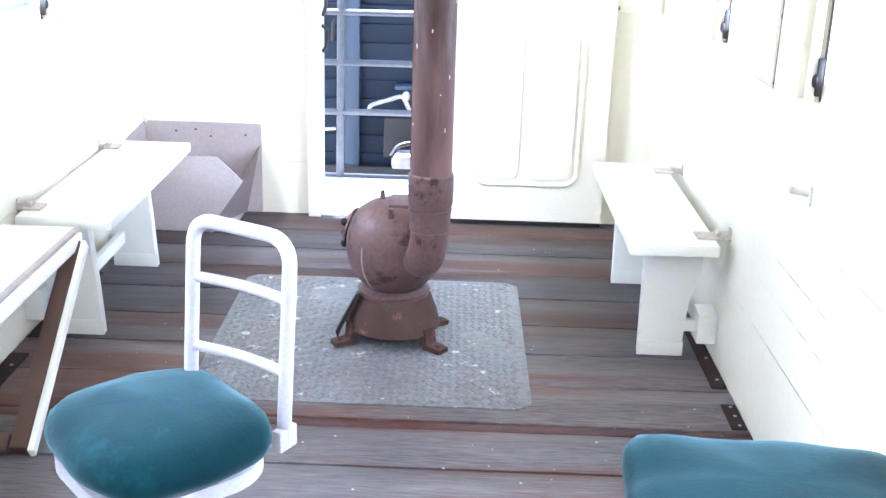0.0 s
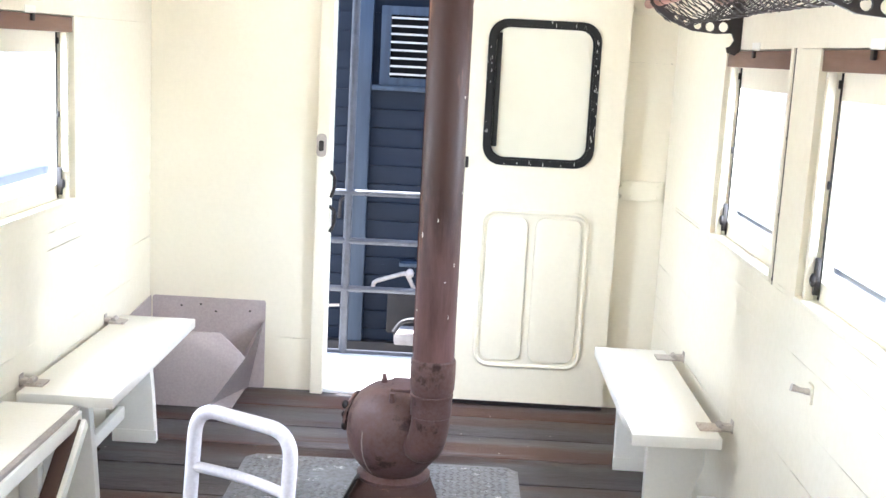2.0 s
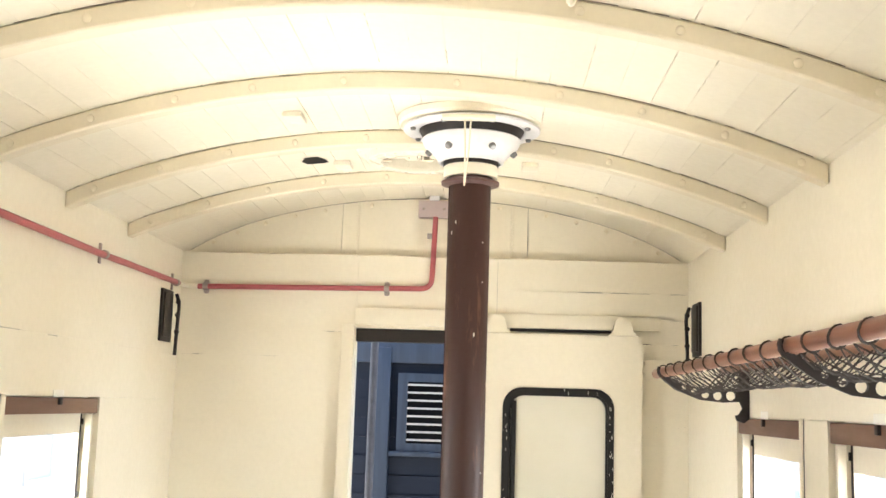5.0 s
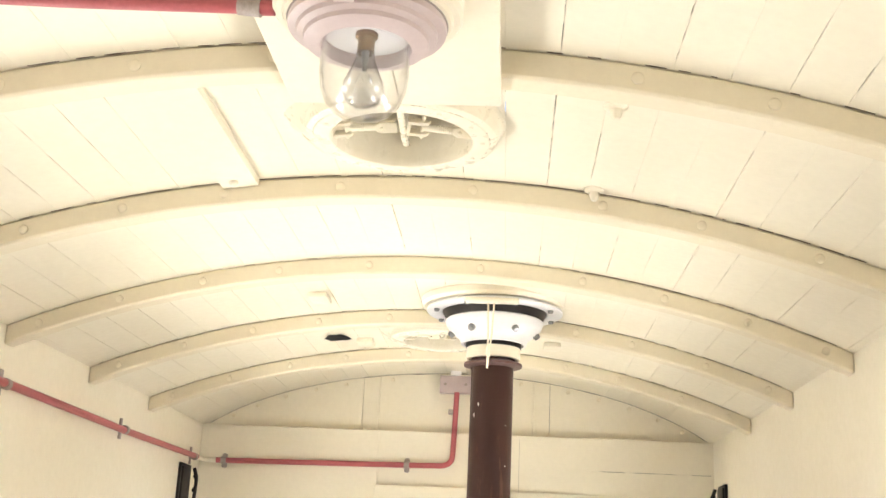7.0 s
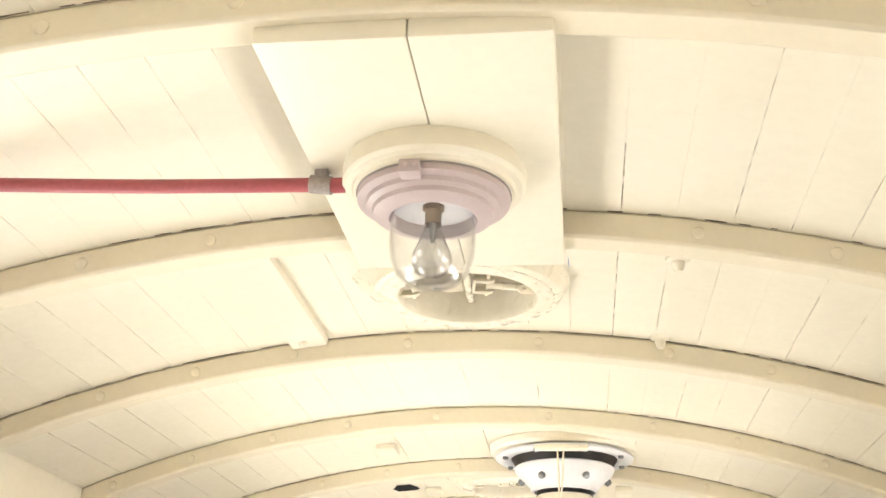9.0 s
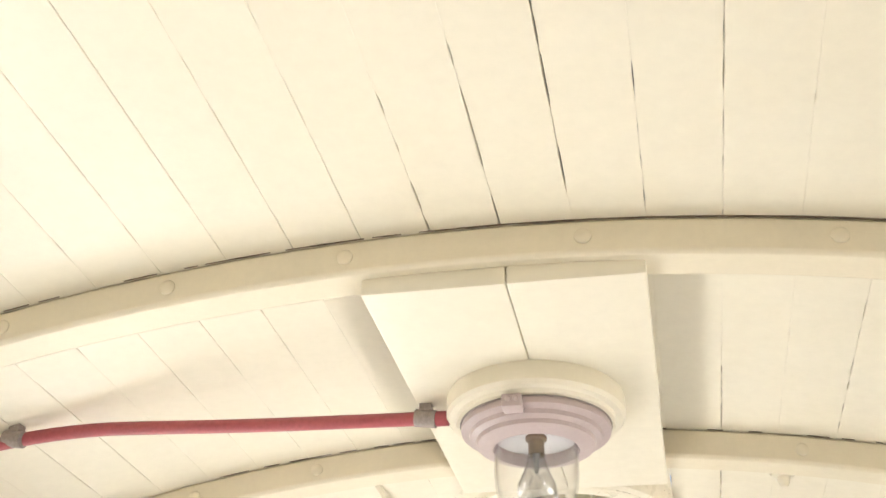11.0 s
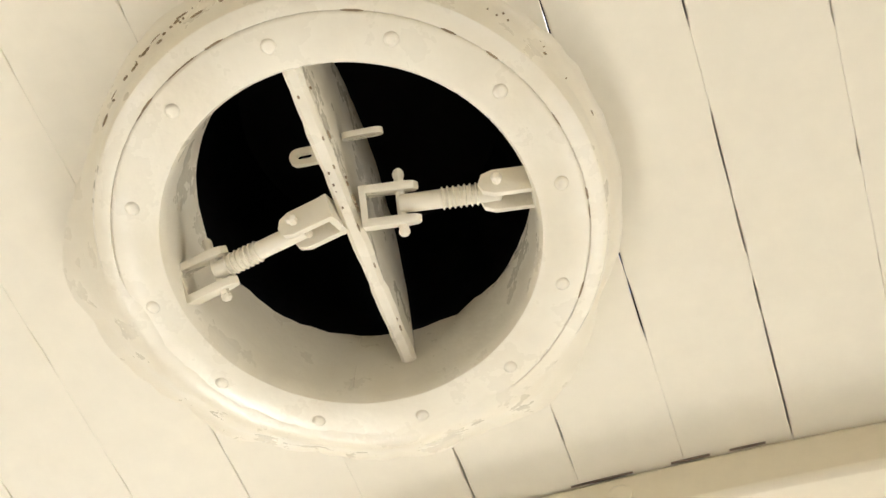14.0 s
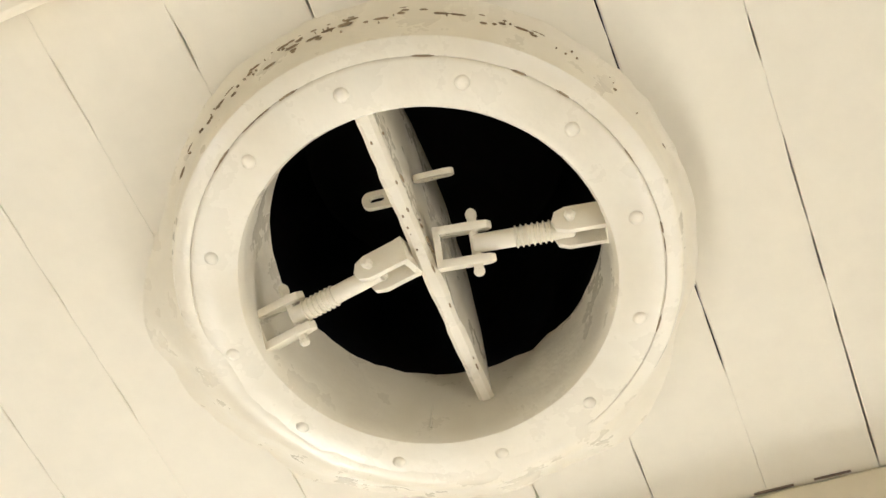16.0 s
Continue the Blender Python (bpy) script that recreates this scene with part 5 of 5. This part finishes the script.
lamp = thing("ceiling_lamp", "bulkhead ceiling lamp with clear glass globe and bulb", "lamp", "", (0.042, 0.70, 2.503))
lamp.scale = (0.96, 0.96, 1.0)
part("base", lathe(bmesh.new(), [(0.0, 0.0), (0.137, 0.0), (0.139, -0.006), (0.139, -0.03), (0.134, -0.036), (0.125, -0.038), (0.122, -0.043), (0.112, -0.045), (0.0, -0.045)], (0, 0, 0), 48), CREAM, lamp, "cream wooden pattress")
part("rim_gap", lathe(bmesh.new(), [(0.112, -0.0452), (0.1175, -0.0452), (0.1175, -0.0465), (0.112, -0.0465)], (0, 0, 0), 48), CLIPGREY, lamp)
ring = part("bezel", lathe(bmesh.new(), [(0.114, -0.044), (0.116, -0.05), (0.115, -0.056), (0.103, -0.06), (0.101, -0.066), (0.092, -0.07), (0.09, -0.076), (0.072, -0.083), (0.066, -0.083), (0.064, -0.076), (0.064, -0.05)], (0, 0, 0), 48), PINK, lamp, "pinkish grey enamelled bezel")
bm = boxes((-0.034, -0.004, -0.128, -0.1, -0.066, -0.046), bevel=0.003)
ball(bm, (-0.024, -0.127, -0.054), 0.005)
ball(bm, (-0.013, -0.127, -0.054), 0.005)
part("hinge_lug", bm, PINK, ring)
part("reflector", lathe(bmesh.new(), [(0.0, -0.06), (0.063, -0.064), (0.063, -0.06), (0.0, -0.055)], (0, 0, 0), 36), ENAMEL, lamp, "white enamel reflector")
prof = [(0.0625, -0.07), (0.064, -0.09), (0.064, -0.125), (0.061, -0.145), (0.053, -0.165), (0.04, -0.178), (0.022, -0.186), (0.0, -0.188)]
inner = [(max(0.0, r - 0.0025), h + 0.0025) for r, h in prof]
globe = part("glass_globe", lathe(bmesh.new(), prof + inner[::-1], (0, 0, 0), 40), GLOBE, lamp, "clear glass globe", 80)
globe.visible_shadow = False
bm = lathe(bmesh.new(), [(0.0, -0.055), (0.0165, -0.058), (0.0165, -0.066), (0.0125, -0.068), (0.0125, -0.088), (0.0135, -0.09)], (0, 0, 0), 20)
part("bulb_cap", bm, BRASS, lamp, "brass bulb cap")
bp = [(0.0128, -0.088), (0.014, -0.10), (0.021, -0.118), (0.029, -0.135), (0.030, -0.148), (0.024, -0.162), (0.012, -0.169), (0.0, -0.171)]
bulb = part("bulb", lathe(bmesh.new(), bp + [(max(0, r - 0.001), h + 0.001) for r, h in bp][::-1], (0, 0, 0), 28), GLOBE, lamp, "clear glass bulb", 80)
bulb.visible_shadow = False
part("stem", tube(bmesh.new(), [(0, 0, -0.088), (0, 0, -0.118)], [0.006, 0.003], 8), STEEL, lamp)
part("filament", tube(bmesh.new(), [(-0.012, 0, -0.135), (-0.006, 0, -0.12), (0, 0, -0.137), (0.006, 0, -0.12), (0.012, 0, -0.135)], 0.0008, 5), STEEL, lamp)

# ---- red conduit runs ----
run = thing("ceiling_conduit", "red-painted conduit from the lamp across the ceiling", "conduit", "conduits", (0, 0, 0))
pts = [(-0.082, 0.695, 2.479), (-0.40, 0.69, 2.483), (-0.66, 0.662, 2.481), (-0.78, 0.635, 2.457), (-0.95, 0.62, 2.412), (-1.10, 0.62, 2.355), (-1.145, 0.61, 2.30), (-1.145, 0.61, 2.18)]
part("pipe", tube(bmesh.new(), bend(pts, 0.08, 4), 0.0108, 14), RED, run)
for c in ((-0.125, 0.695, 2.479), (-0.775, 0.635, 2.458)):
    bm = tube(bmesh.new(), [(c[0] - 0.016, c[1], c[2] + 0.003), (c[0] + 0.016, c[1], c[2] - 0.001)], 0.0138, 14)
    box(bm, c[0] - 0.009, c[0] + 0.009, c[1] - 0.009, c[1] + 0.009, c[2] + 0.005, c[2] + 0.026)
    part("clip", bm, CLIPGREY, run)
part("pipe_end", tube(bmesh.new(), [(-0.108, 0.695, 2.477), (-0.09, 0.695, 2.477)], 0.0105, 12), RED, run)

run = thing("wall_conduit", "red-painted conduit clipped along the wall under the eaves", "conduit", "conduits", (0, 0, 0))
part("pipe", tube(bmesh.new(), [(-1.148, 0.5, 2.18), (-1.148, 2.4, 2.181), (-1.147, 3.3, 2.176), (-1.147, 4.27, 2.182)], 0.0125, 14), RED, run)
part("pipe", tube(bmesh.new(), bend([(-1.085, END - 0.022, 2.18), (-0.2, END - 0.022, 2.192), (-0.004, END - 0.022, 2.196), (0.0, END - 0.022, 2.30), (0.006, END - 0.022, 2.53)], 0.07, 7), 0.0125, 14), RED, run)
part("bare_elbow", tube(bmesh.new(), bend([(-1.147, 4.27, 2.182), (-1.147, END - 0.022, 2.182), (-1.085, END - 0.022, 2.18)], 0.03), 0.0105, 12), CREAM, run, "cream unpainted elbow")
for y in (4.235, 3.30, 2.3, 1.2):
    bm = boxes((-HALF + 0.0005, -HALF + 0.008, y - 0.009, y + 0.009, 2.145, 2.22), bevel=0.002)
    tube(bm, [(-1.147, y - 0.01, 2.179), (-1.147, y + 0.01, 2.179)], 0.016, 12)
    part("clip", bm, CLIPGREY, run)
for x, z in ((-1.05, 2.181), (-0.209, 2.192)):
    bm = prism(bmesh.new(), rounded(x - 0.012, x + 0.012, z - 0.032, z + 0.032, 0.009), END - 0.008, END - 0.0005, "y")
    tube(bm, [(x - 0.012, END - 0.022, z), (x + 0.012, END - 0.022, z)], 0.0165, 12)
    part("clip", bm, CLIPGREY, run)
bm = boxes((-0.03, -0.008, END - 0.03, END - 0.001, 2.43, 2.452), bevel=0.003)
part("clip", bm, CLIPGREY, run)
jb = thing("junction_box", "pinkish painted junction box on the gable", "junction box", "", (0.0, END + 0.02, 2.568))
part("body", boxes((-0.075, 0.07, -0.045, -0.0005, -0.04, 0.04), bevel=0.004), PINK, jb)
for sx in (-0.05, 0.045):
    part("screw", ball(bmesh.new(), (sx, -0.046, 0), 0.007, (1, 0.5, 1), 8, 5), CLIPGREY, jb)
part("bracket", boxes((-0.025, 0.022, -0.05, -0.02, 0.04, 0.10), bevel=0.003), ENAMEL, jb)

# ---- small things on the ceiling ----
st = thing("ceiling_batten", "cream-painted batten on the ceiling boards", "batten", "", (0, 0, 0))
part("strip", arc_sheet(-0.405, -0.325, 1.05, 1.638, -0.0005, -0.016, 4), CREAM, st)
for y in (1.08, 1.60):
    part("knob", ball(bmesh.new(), (-0.372, y, arch(-0.372) - 0.018), 0.011, (1, 1, 0.9), 10, 6), CREAM, st)
for x, y in ((0.43, 1.17), (0.425, 1.62)):
    hk = thing("ceiling_stud", "painted-over stud on the ceiling", "stud", "ceiling studs", (x, y, arch(x)))
    bm = lathe(bmesh.new(), [(0.0, 0.001), (0.024, 0.0005), (0.022, -0.004), (0.012, -0.008), (0.01, -0.02), (0.006, -0.026), (0.0, -0.027)], (0, 0, 0), 14)
    part("boss", bm, CREAM, hk)
hole = thing("broken_board_patch", "black hole broken in a ceiling board", "hole", "", (-0.40, 3.33, arch(-0.40) - 0.0015))
bm = bmesh.new()
vs = [bm.verts.new((0.045 * math.cos(a) * (1 + 0.3 * math.sin(3 * a)), 0.075 * math.sin(a) * (1 + 0.3 * math.cos(2 * a)), 0.11 * 0.045 * math.cos(a))) for a in [2 * math.pi * k / 14 for k in range(14)]]
bm.faces.new(vs)
bmesh.ops.solidify(bm, geom=bm.faces[:], thickness=0.001)
part("void", bm, VENTDARK, hole)
for x, y in ((-0.36, 2.70), (0.40, 3.33), (-0.30, 3.42)):
    hk = thing("ceiling_block", "small cream wooden block on the ceiling", "block", "ceiling blocks", (x, y, arch(x)))
    part("body", boxes((-0.03, 0.03, -0.05, 0.05, -0.018, -0.0005), bevel=0.003), CREAM, hk)

# ---- black wall ventilators near the end wall ----
for side in (-1, 1):
    y = 4.19
    vt = thing("lever_ventilator", "black iron lever ventilator on the side wall", "ventilator", "lever ventilators", (side * HALF, y, 2.035))
    part("plate", boxes((-side * 0.012, -side * 0.0005, -0.105, 0.055, -0.125, 0.105), bevel=0.002), IRON, vt)
    part("grille", boxes((-side * 0.02, -side * 0.0122, -0.09, 0.03, -0.105, 0.09), bevel=0.002), IRON, vt)
    lev = part("lever", tube(bmesh.new(), bend([(-side * 0.02, 0.075, 0.095), (-side * 0.036, 0.072, 0.05), (-side * 0.03, 0.076, -0.06), (-side * 0.026, 0.08, -0.18)], 0.05), 0.008, 10), IRON, vt)
    for z in (0.06, 0.0, -0.075):
        part("pivot", ball(bmesh.new(), (-side * 0.03, 0.074, z), 0.012, (1, 1, 1), 10, 6), IRON, vt)


# ---- luggage rack ----
def rack():
    r = thing("luggage_rack", "wooden-railed luggage rack with cord netting and iron brackets", "luggage rack", "", (0, 0, 0))
    x_front, x_back, z_front, z_back = 0.883, 1.125, 1.812, 1.835
    y0, y1 = 0.35, 3.44
    part("front_pole", tube(bmesh.new(), [(x_front, y0, z_front + 0.004), (x_front, y1, z_front - 0.004)], 0.018, 18), POLE, r, "varnished front pole")
    part("back_pole", tube(bmesh.new(), [(x_back, y0, z_back - 0.005), (x_back, y1, z_back - 0.01)], 0.015, 14), POLE, r)

    def bracket(y):
        outline = [(x_front - 0.01, 1.80), (0.93, 1.772), (1.0, 1.755), (1.08, 1.752), (1.128, 1.758), (1.14, 1.85), (1.1685, 1.85), (1.1685, 1.655), (1.15, 1.64), (1.125, 1.648), (1.12, 1.665), (1.132, 1.668), (1.145, 1.69), (1.135, 1.712), (1.08, 1.708), (1.0, 1.715), (0.93, 1.742), (0.885, 1.772), (x_front - 0.022, 1.795)]
        loops = [outline]
        for cx, cz, rad in ((1.105, 1.732, 0.0165), (1.06, 1.731, 0.0155), (1.018, 1.734, 0.0135), (0.98, 1.743, 0.011), (0.945, 1.756, 0.0085)):
            loops.append([(cx + rad * math.cos(2 * math.pi * k / 14), cz + rad * math.sin(2 * math.pi * k / 14)) for k in range(14)])
        bm = bmesh.new()
        for lp in loops:
            vs = [bm.verts.new((px, y - 0.006, pz)) for px, pz in lp]
            for k in range(len(vs)):
                bm.edges.new((vs[k], vs[(k + 1) % len(vs)]))
        bmesh.ops.triangle_fill(bm, use_beauty=True, use_dissolve=False, edges=bm.edges[:], normal=(0, -1, 0))
        out = bmesh.ops.extrude_face_region(bm, geom=bm.faces[:])
        bmesh.ops.translate(bm, verts=[e for e in out["geom"] if isinstance(e, bmesh.types.BMVert)], vec=(0, 0.012, 0))
        bmesh.ops.recalc_face_normals(bm, faces=bm.faces[:])
        b = part("bracket", bm, IRON, r, "pierced black iron bracket")
        part("hook", tube(bmesh.new(), [(x_front + 0.026 * math.cos(radians(a)), y, z_front + 0.026 * math.sin(radians(a))) for a in range(150, 400, 25)], 0.006, 8), IRON, b)

    for y in (3.23, 1.62, 0.5):
        bracket(y)
    # net: sagging diamond mesh of cord with knots
    random.seed(3)
    nu, nv = 38, 6
    def node(i, j):
        u = i / nu
        v = j / nv
        sag = 0.075 * math.sin(math.pi * min(1, v * 0.98)) + 0.012 * noise.noise((i * 0.35, j * 0.8, 2.0))
        x = x_front + (x_back - x_front) * v + 0.004 * noise.noise((i * 1.7, j * 2.1, 7.0))
        y = y0 + (y1 - y0) * (u + (0.5 / nu if j % 2 else 0)) + 0.008 * noise.noise((i * 1.3, j * 1.9, 3.0))
        return Vector((x, min(y, y1), (z_front - 0.015) * (1 - v) + z_back * v - sag))
    bm = bmesh.new()
    for i in range(nu):
        for j in range(nv):
            a = node(i, j)
            targets = ((i, j + 1), (i + 1, j + 1)) if j % 2 else ((i, j + 1), (i - 1, j + 1))
            for ti, tj in targets:
                if 0 <= ti <= nu:
                    b = node(ti, tj)
                    mid = (a + b) / 2 + Vector((0, 0, -0.004))
                    tube(bm, [a, mid, b], 0.0019, 4, False)
            if j:
                ball(bm, a, 0.0042, (1, 1, 1), 5, 3)
    tagged(part("net", bm, NET, r, "dark knotted cord netting"), "", "", "", "stuff")
    for i in range(0, nu, 2):
        y = node(i, 0).y
        tilt = random.uniform(-0.012, 0.012)
        loop = [(x_front + 0.0205 * math.cos(radians(a)), y + tilt * math.sin(radians(a)) + 0.006 * math.cos(radians(a)), z_front + 0.0205 * math.sin(radians(a))) for a in range(0, 361, 30)]
        part("lashing", tube(bmesh.new(), loop, 0.0026, 6, False), NET, r)
    return r


rack()

# ---- outside the end door ----
plat = setting("end_platform", boxes((-1.3, 1.3, END + 0.095, 5.16, -0.08, -0.004), bevel=0.004), PLATFORM, "pale worn end platform of the van", "platform")
gate = thing("end_rail", "dark steel end railing of the van platform", "railing", "", (0, 5.10, -0.004))
part("post", tube(bmesh.new(), [(-0.338, 0, 0.0), (-0.333, 0, 1.0), (-0.328, 0, 2.06)], 0.021, 14), RAILGREY, gate)
part("post", tube(bmesh.new(), [(0.62, 0, 0.0), (0.62, 0, 2.06)], 0.021, 14), RAILGREY, gate)
part("post", tube(bmesh.new(), [(-1.2, 0, 0.0), (-1.2, 0, 2.06)], 0.021, 14), RAILGREY, gate)
for z in (0.355, 0.612, 0.868):
    part("rail", tube(bmesh.new(), [(-1.2, -0.004, z - 0.01), (0.62, -0.004, z + 0.004)], 0.0165, 12), RAILGREY, gate)
part("toe_rail", boxes((-1.2, 0.62, -0.012, 0.012, 0.0, 0.018)), RAILGREY, gate)
part("top_rail", boxes((-1.2, 0.62, -0.02, 0.02, 2.06, 2.10)), IRON, gate)
part("hook", tube(bmesh.new(), bend([(-0.47, -0.02, 0.30), (-0.44, -0.03, 0.26), (-0.36, -0.02, 0.265)], 0.02), 0.008, 8), CLIPGREY, gate)

wagon = thing("blue_goods_van", "dark blue boarded goods van coupled behind", "goods van", "", (0, 5.95, -1.0))
part("body_frame", boxes((-1.35, 1.35, 0.03, 1.5, 0.75, 3.42)), BLUE, wagon)
part("roof", prism(bmesh.new(), [(-1.42, 3.4)] + [(1.42 * math.cos(radians(a)), 3.4 + 0.34 * math.sin(radians(a))) for a in range(170, 9, -16)] + [(1.42, 3.4)], -0.04, 1.6, "y"), GROUND, wagon)
z = 0.81
while z < 3.3:
    h = 0.111
    part("board", prism(bmesh.new(), [(0.010, z), (0.028, z), (0.028, z + h - 0.003), (0.0, z + h - 0.003)], -1.34, 1.34, "x", 0.002), BLUE, wagon)
    z += h
part("corner_post", boxes((-0.395, -0.312, -0.05, -0.001, 0.72, 3.0), bevel=0.005), BLUEPOST, wagon, "weathered blue upright post")
part("top_rail", boxes((-1.36, 1.36, -0.035, -0.001, 2.91, 3.10), bevel=0.005), BLUEPOST, wagon)
part("sill_rail", boxes((-1.36, 1.36, -0.06, -0.001, 0.62, 0.85), bevel=0.006), IRON, wagon)
lv = part("louvre_frame", ring_prism(bmesh.new(), [(-0.265, 2.395), (0.30, 2.395), (0.30, 2.85), (-0.265, 2.85)], [(-0.208, 2.44), (0.245, 2.44), (0.245, 2.80), (-0.208, 2.80)], -0.04, -0.001), BLUEPOST, wagon)
part("louvre_back", boxes((-0.208, 0.245, -0.008, -0.0025, 2.44, 2.80)), VENTDARK, lv)
for k in range(8):
    zz = 2.455 + 0.046 * k
    part("slat", boxes((-0.207, 0.244, -0.045, -0.012, zz, zz + 0.011)), SLAT, lv)
part("louvre_sill", boxes((-0.305, 0.34, -0.07, -0.001, 2.365, 2.392), bevel=0.004), BLUEPOST, wagon)
part("grab_handle", tube(bmesh.new(), bend([(-0.25, -0.05, 1.17), (-0.245, -0.11, 1.235), (-0.05, -0.11, 1.30), (0.0, -0.05, 1.18)], 0.03), 0.013, 10), CLIPGREY, wagon)
part("lamp_iron", boxes((-0.10, 0.1, -0.07, -0.0005, 1.325, 1.35), bevel=0.006), BLUEPOST, wagon)
part("handle_boss", ball(bmesh.new(), (-0.03, -0.10, 1.295), 0.024, (1, 1, 1.2)), CLIPGREY, wagon)
part("latch_bar", tube(bmesh.new(), bend([(-0.47, -0.06, 1.6), (-0.46, -0.09, 1.72), (-0.40, -0.06, 1.74)], 0.02), 0.01, 8), IRON, wagon)
part("buffer_plate", boxes((-0.16, 0.22, -0.09, -0.061, 0.92, 1.16), bevel=0.01), IRON, wagon)
part("coupling_block", boxes((-0.10, 0.2, -0.30, -0.0905, 0.90, 0.975), bevel=0.02), CLIPGREY, wagon)
part("coupling_shackle", tube(bmesh.new(), bend([(-0.10, -0.35, 0.99), (-0.06, -0.30, 1.05), (0.10, -0.28, 1.07), (0.16, -0.2, 1.0)], 0.05), 0.014, 10), IRON, wagon)
for sx in (-1, 1):
    wheel = part("wheel", lathe(bmesh.new(), [(0.0, -0.05), (0.36, -0.05), (0.38, -0.06), (0.38, 0.05), (0.41, 0.055), (0.41, 0.065), (0.0, 0.065)], (sx * 0.53, 0.9, 0.41), 32, Matrix.Rotation(radians(90), 4, "Y")), IRON, wagon)
part("axle", tube(bmesh.new(), [(-0.53, 0.9, 0.41), (0.53, 0.9, 0.41)], 0.05, 12), IRON, wagon)
part("underframe", boxes((-1.2, 1.2, 0.06, 1.5, 0.5, 0.748)), IRON, wagon)

# ground, and the pale coach and shed on the neighbouring tracks
bm = bmesh.new()
bmesh.ops.create_grid(bm, x_segments=2, y_segments=2, size=1500)
bmesh.ops.translate(bm, verts=bm.verts[:], vec=(0, 0, -1.0))
setting("ground", bm, GROUND, "pale gravel railway yard", "ground")
coach = thing("parked_coach", "pale blue passenger coach parked on the next track", "railway coach", "", (5.2, 17.0, -1.0))
part("body", boxes((0.0, 2.6, -15, 15, 0.06, 2.9), bevel=0.05), ENAMEL, coach)
part("roof", prism(bmesh.new(), [(-0.08, 2.9)] + [(1.3 + 1.38 * math.cos(radians(a)), 2.9 + 0.5 * math.sin(radians(a))) for a in range(170, 9, -16)] + [(2.68, 2.9)], -15.05, 15.05, "y"), ENAMEL, coach)
for k in range(20):
    y = -14.2 + 1.45 * k
    w = part("window", ring_prism(bmesh.new(), [(y, 1.7), (y + 0.95, 1.7), (y + 0.95, 2.45), (y, 2.45)], [(y + 0.06, 1.76), (y + 0.89, 1.76), (y + 0.89, 2.39), (y + 0.06, 2.39)], -0.03, 0.001, "x"), ENAMEL, coach)
    part("pane", boxes((-0.012, -0.004, y + 0.06, y + 0.89, 1.76, 2.39)), PALEBLUE, w)
part("waist_band", boxes((-0.02, -0.001, -14.9, 14.9, 1.0, 1.5)), PALEBLUE, coach)
part("bogie", boxes((0.3, 2.3, -13, -10.5, 0.0, 0.059), bevel=0.01), IRON, coach)
part("bogie", boxes((0.3, 2.3, 10.5, 13, 0.0, 0.059), bevel=0.01), IRON, coach)
shed = thing("goods_shed", "pale weatherboarded railway shed across the yard", "shed", "", (-8.0, 22.0, -1.0))
part("wall", boxes((-4, 0, -8, 8, 0, 3.0)), PLATFORM, shed)
part("roof", prism(bmesh.new(), [(-4.3, 3.0), (0.4, 3.0), (-2.0, 4.3)], -8.3, 8.3, "y"), BLUEPOST, shed)
for k in range(4):
    y = -6.5 + 3.6 * k
    w = part("window", ring_prism(bmesh.new(), [(y, 1.0), (y + 1.3, 1.0), (y + 1.3, 2.2), (y, 2.2)], [(y + 0.09, 1.09), (y + 1.21, 1.09), (y + 1.21, 2.11), (y + 0.09, 2.11)], 0.001, 0.05, "x"), ENAMEL, shed)
    part("pane", boxes((0.004, 0.012, y + 0.09, y + 1.21, 1.09, 2.11)), PALEBLUE, w)
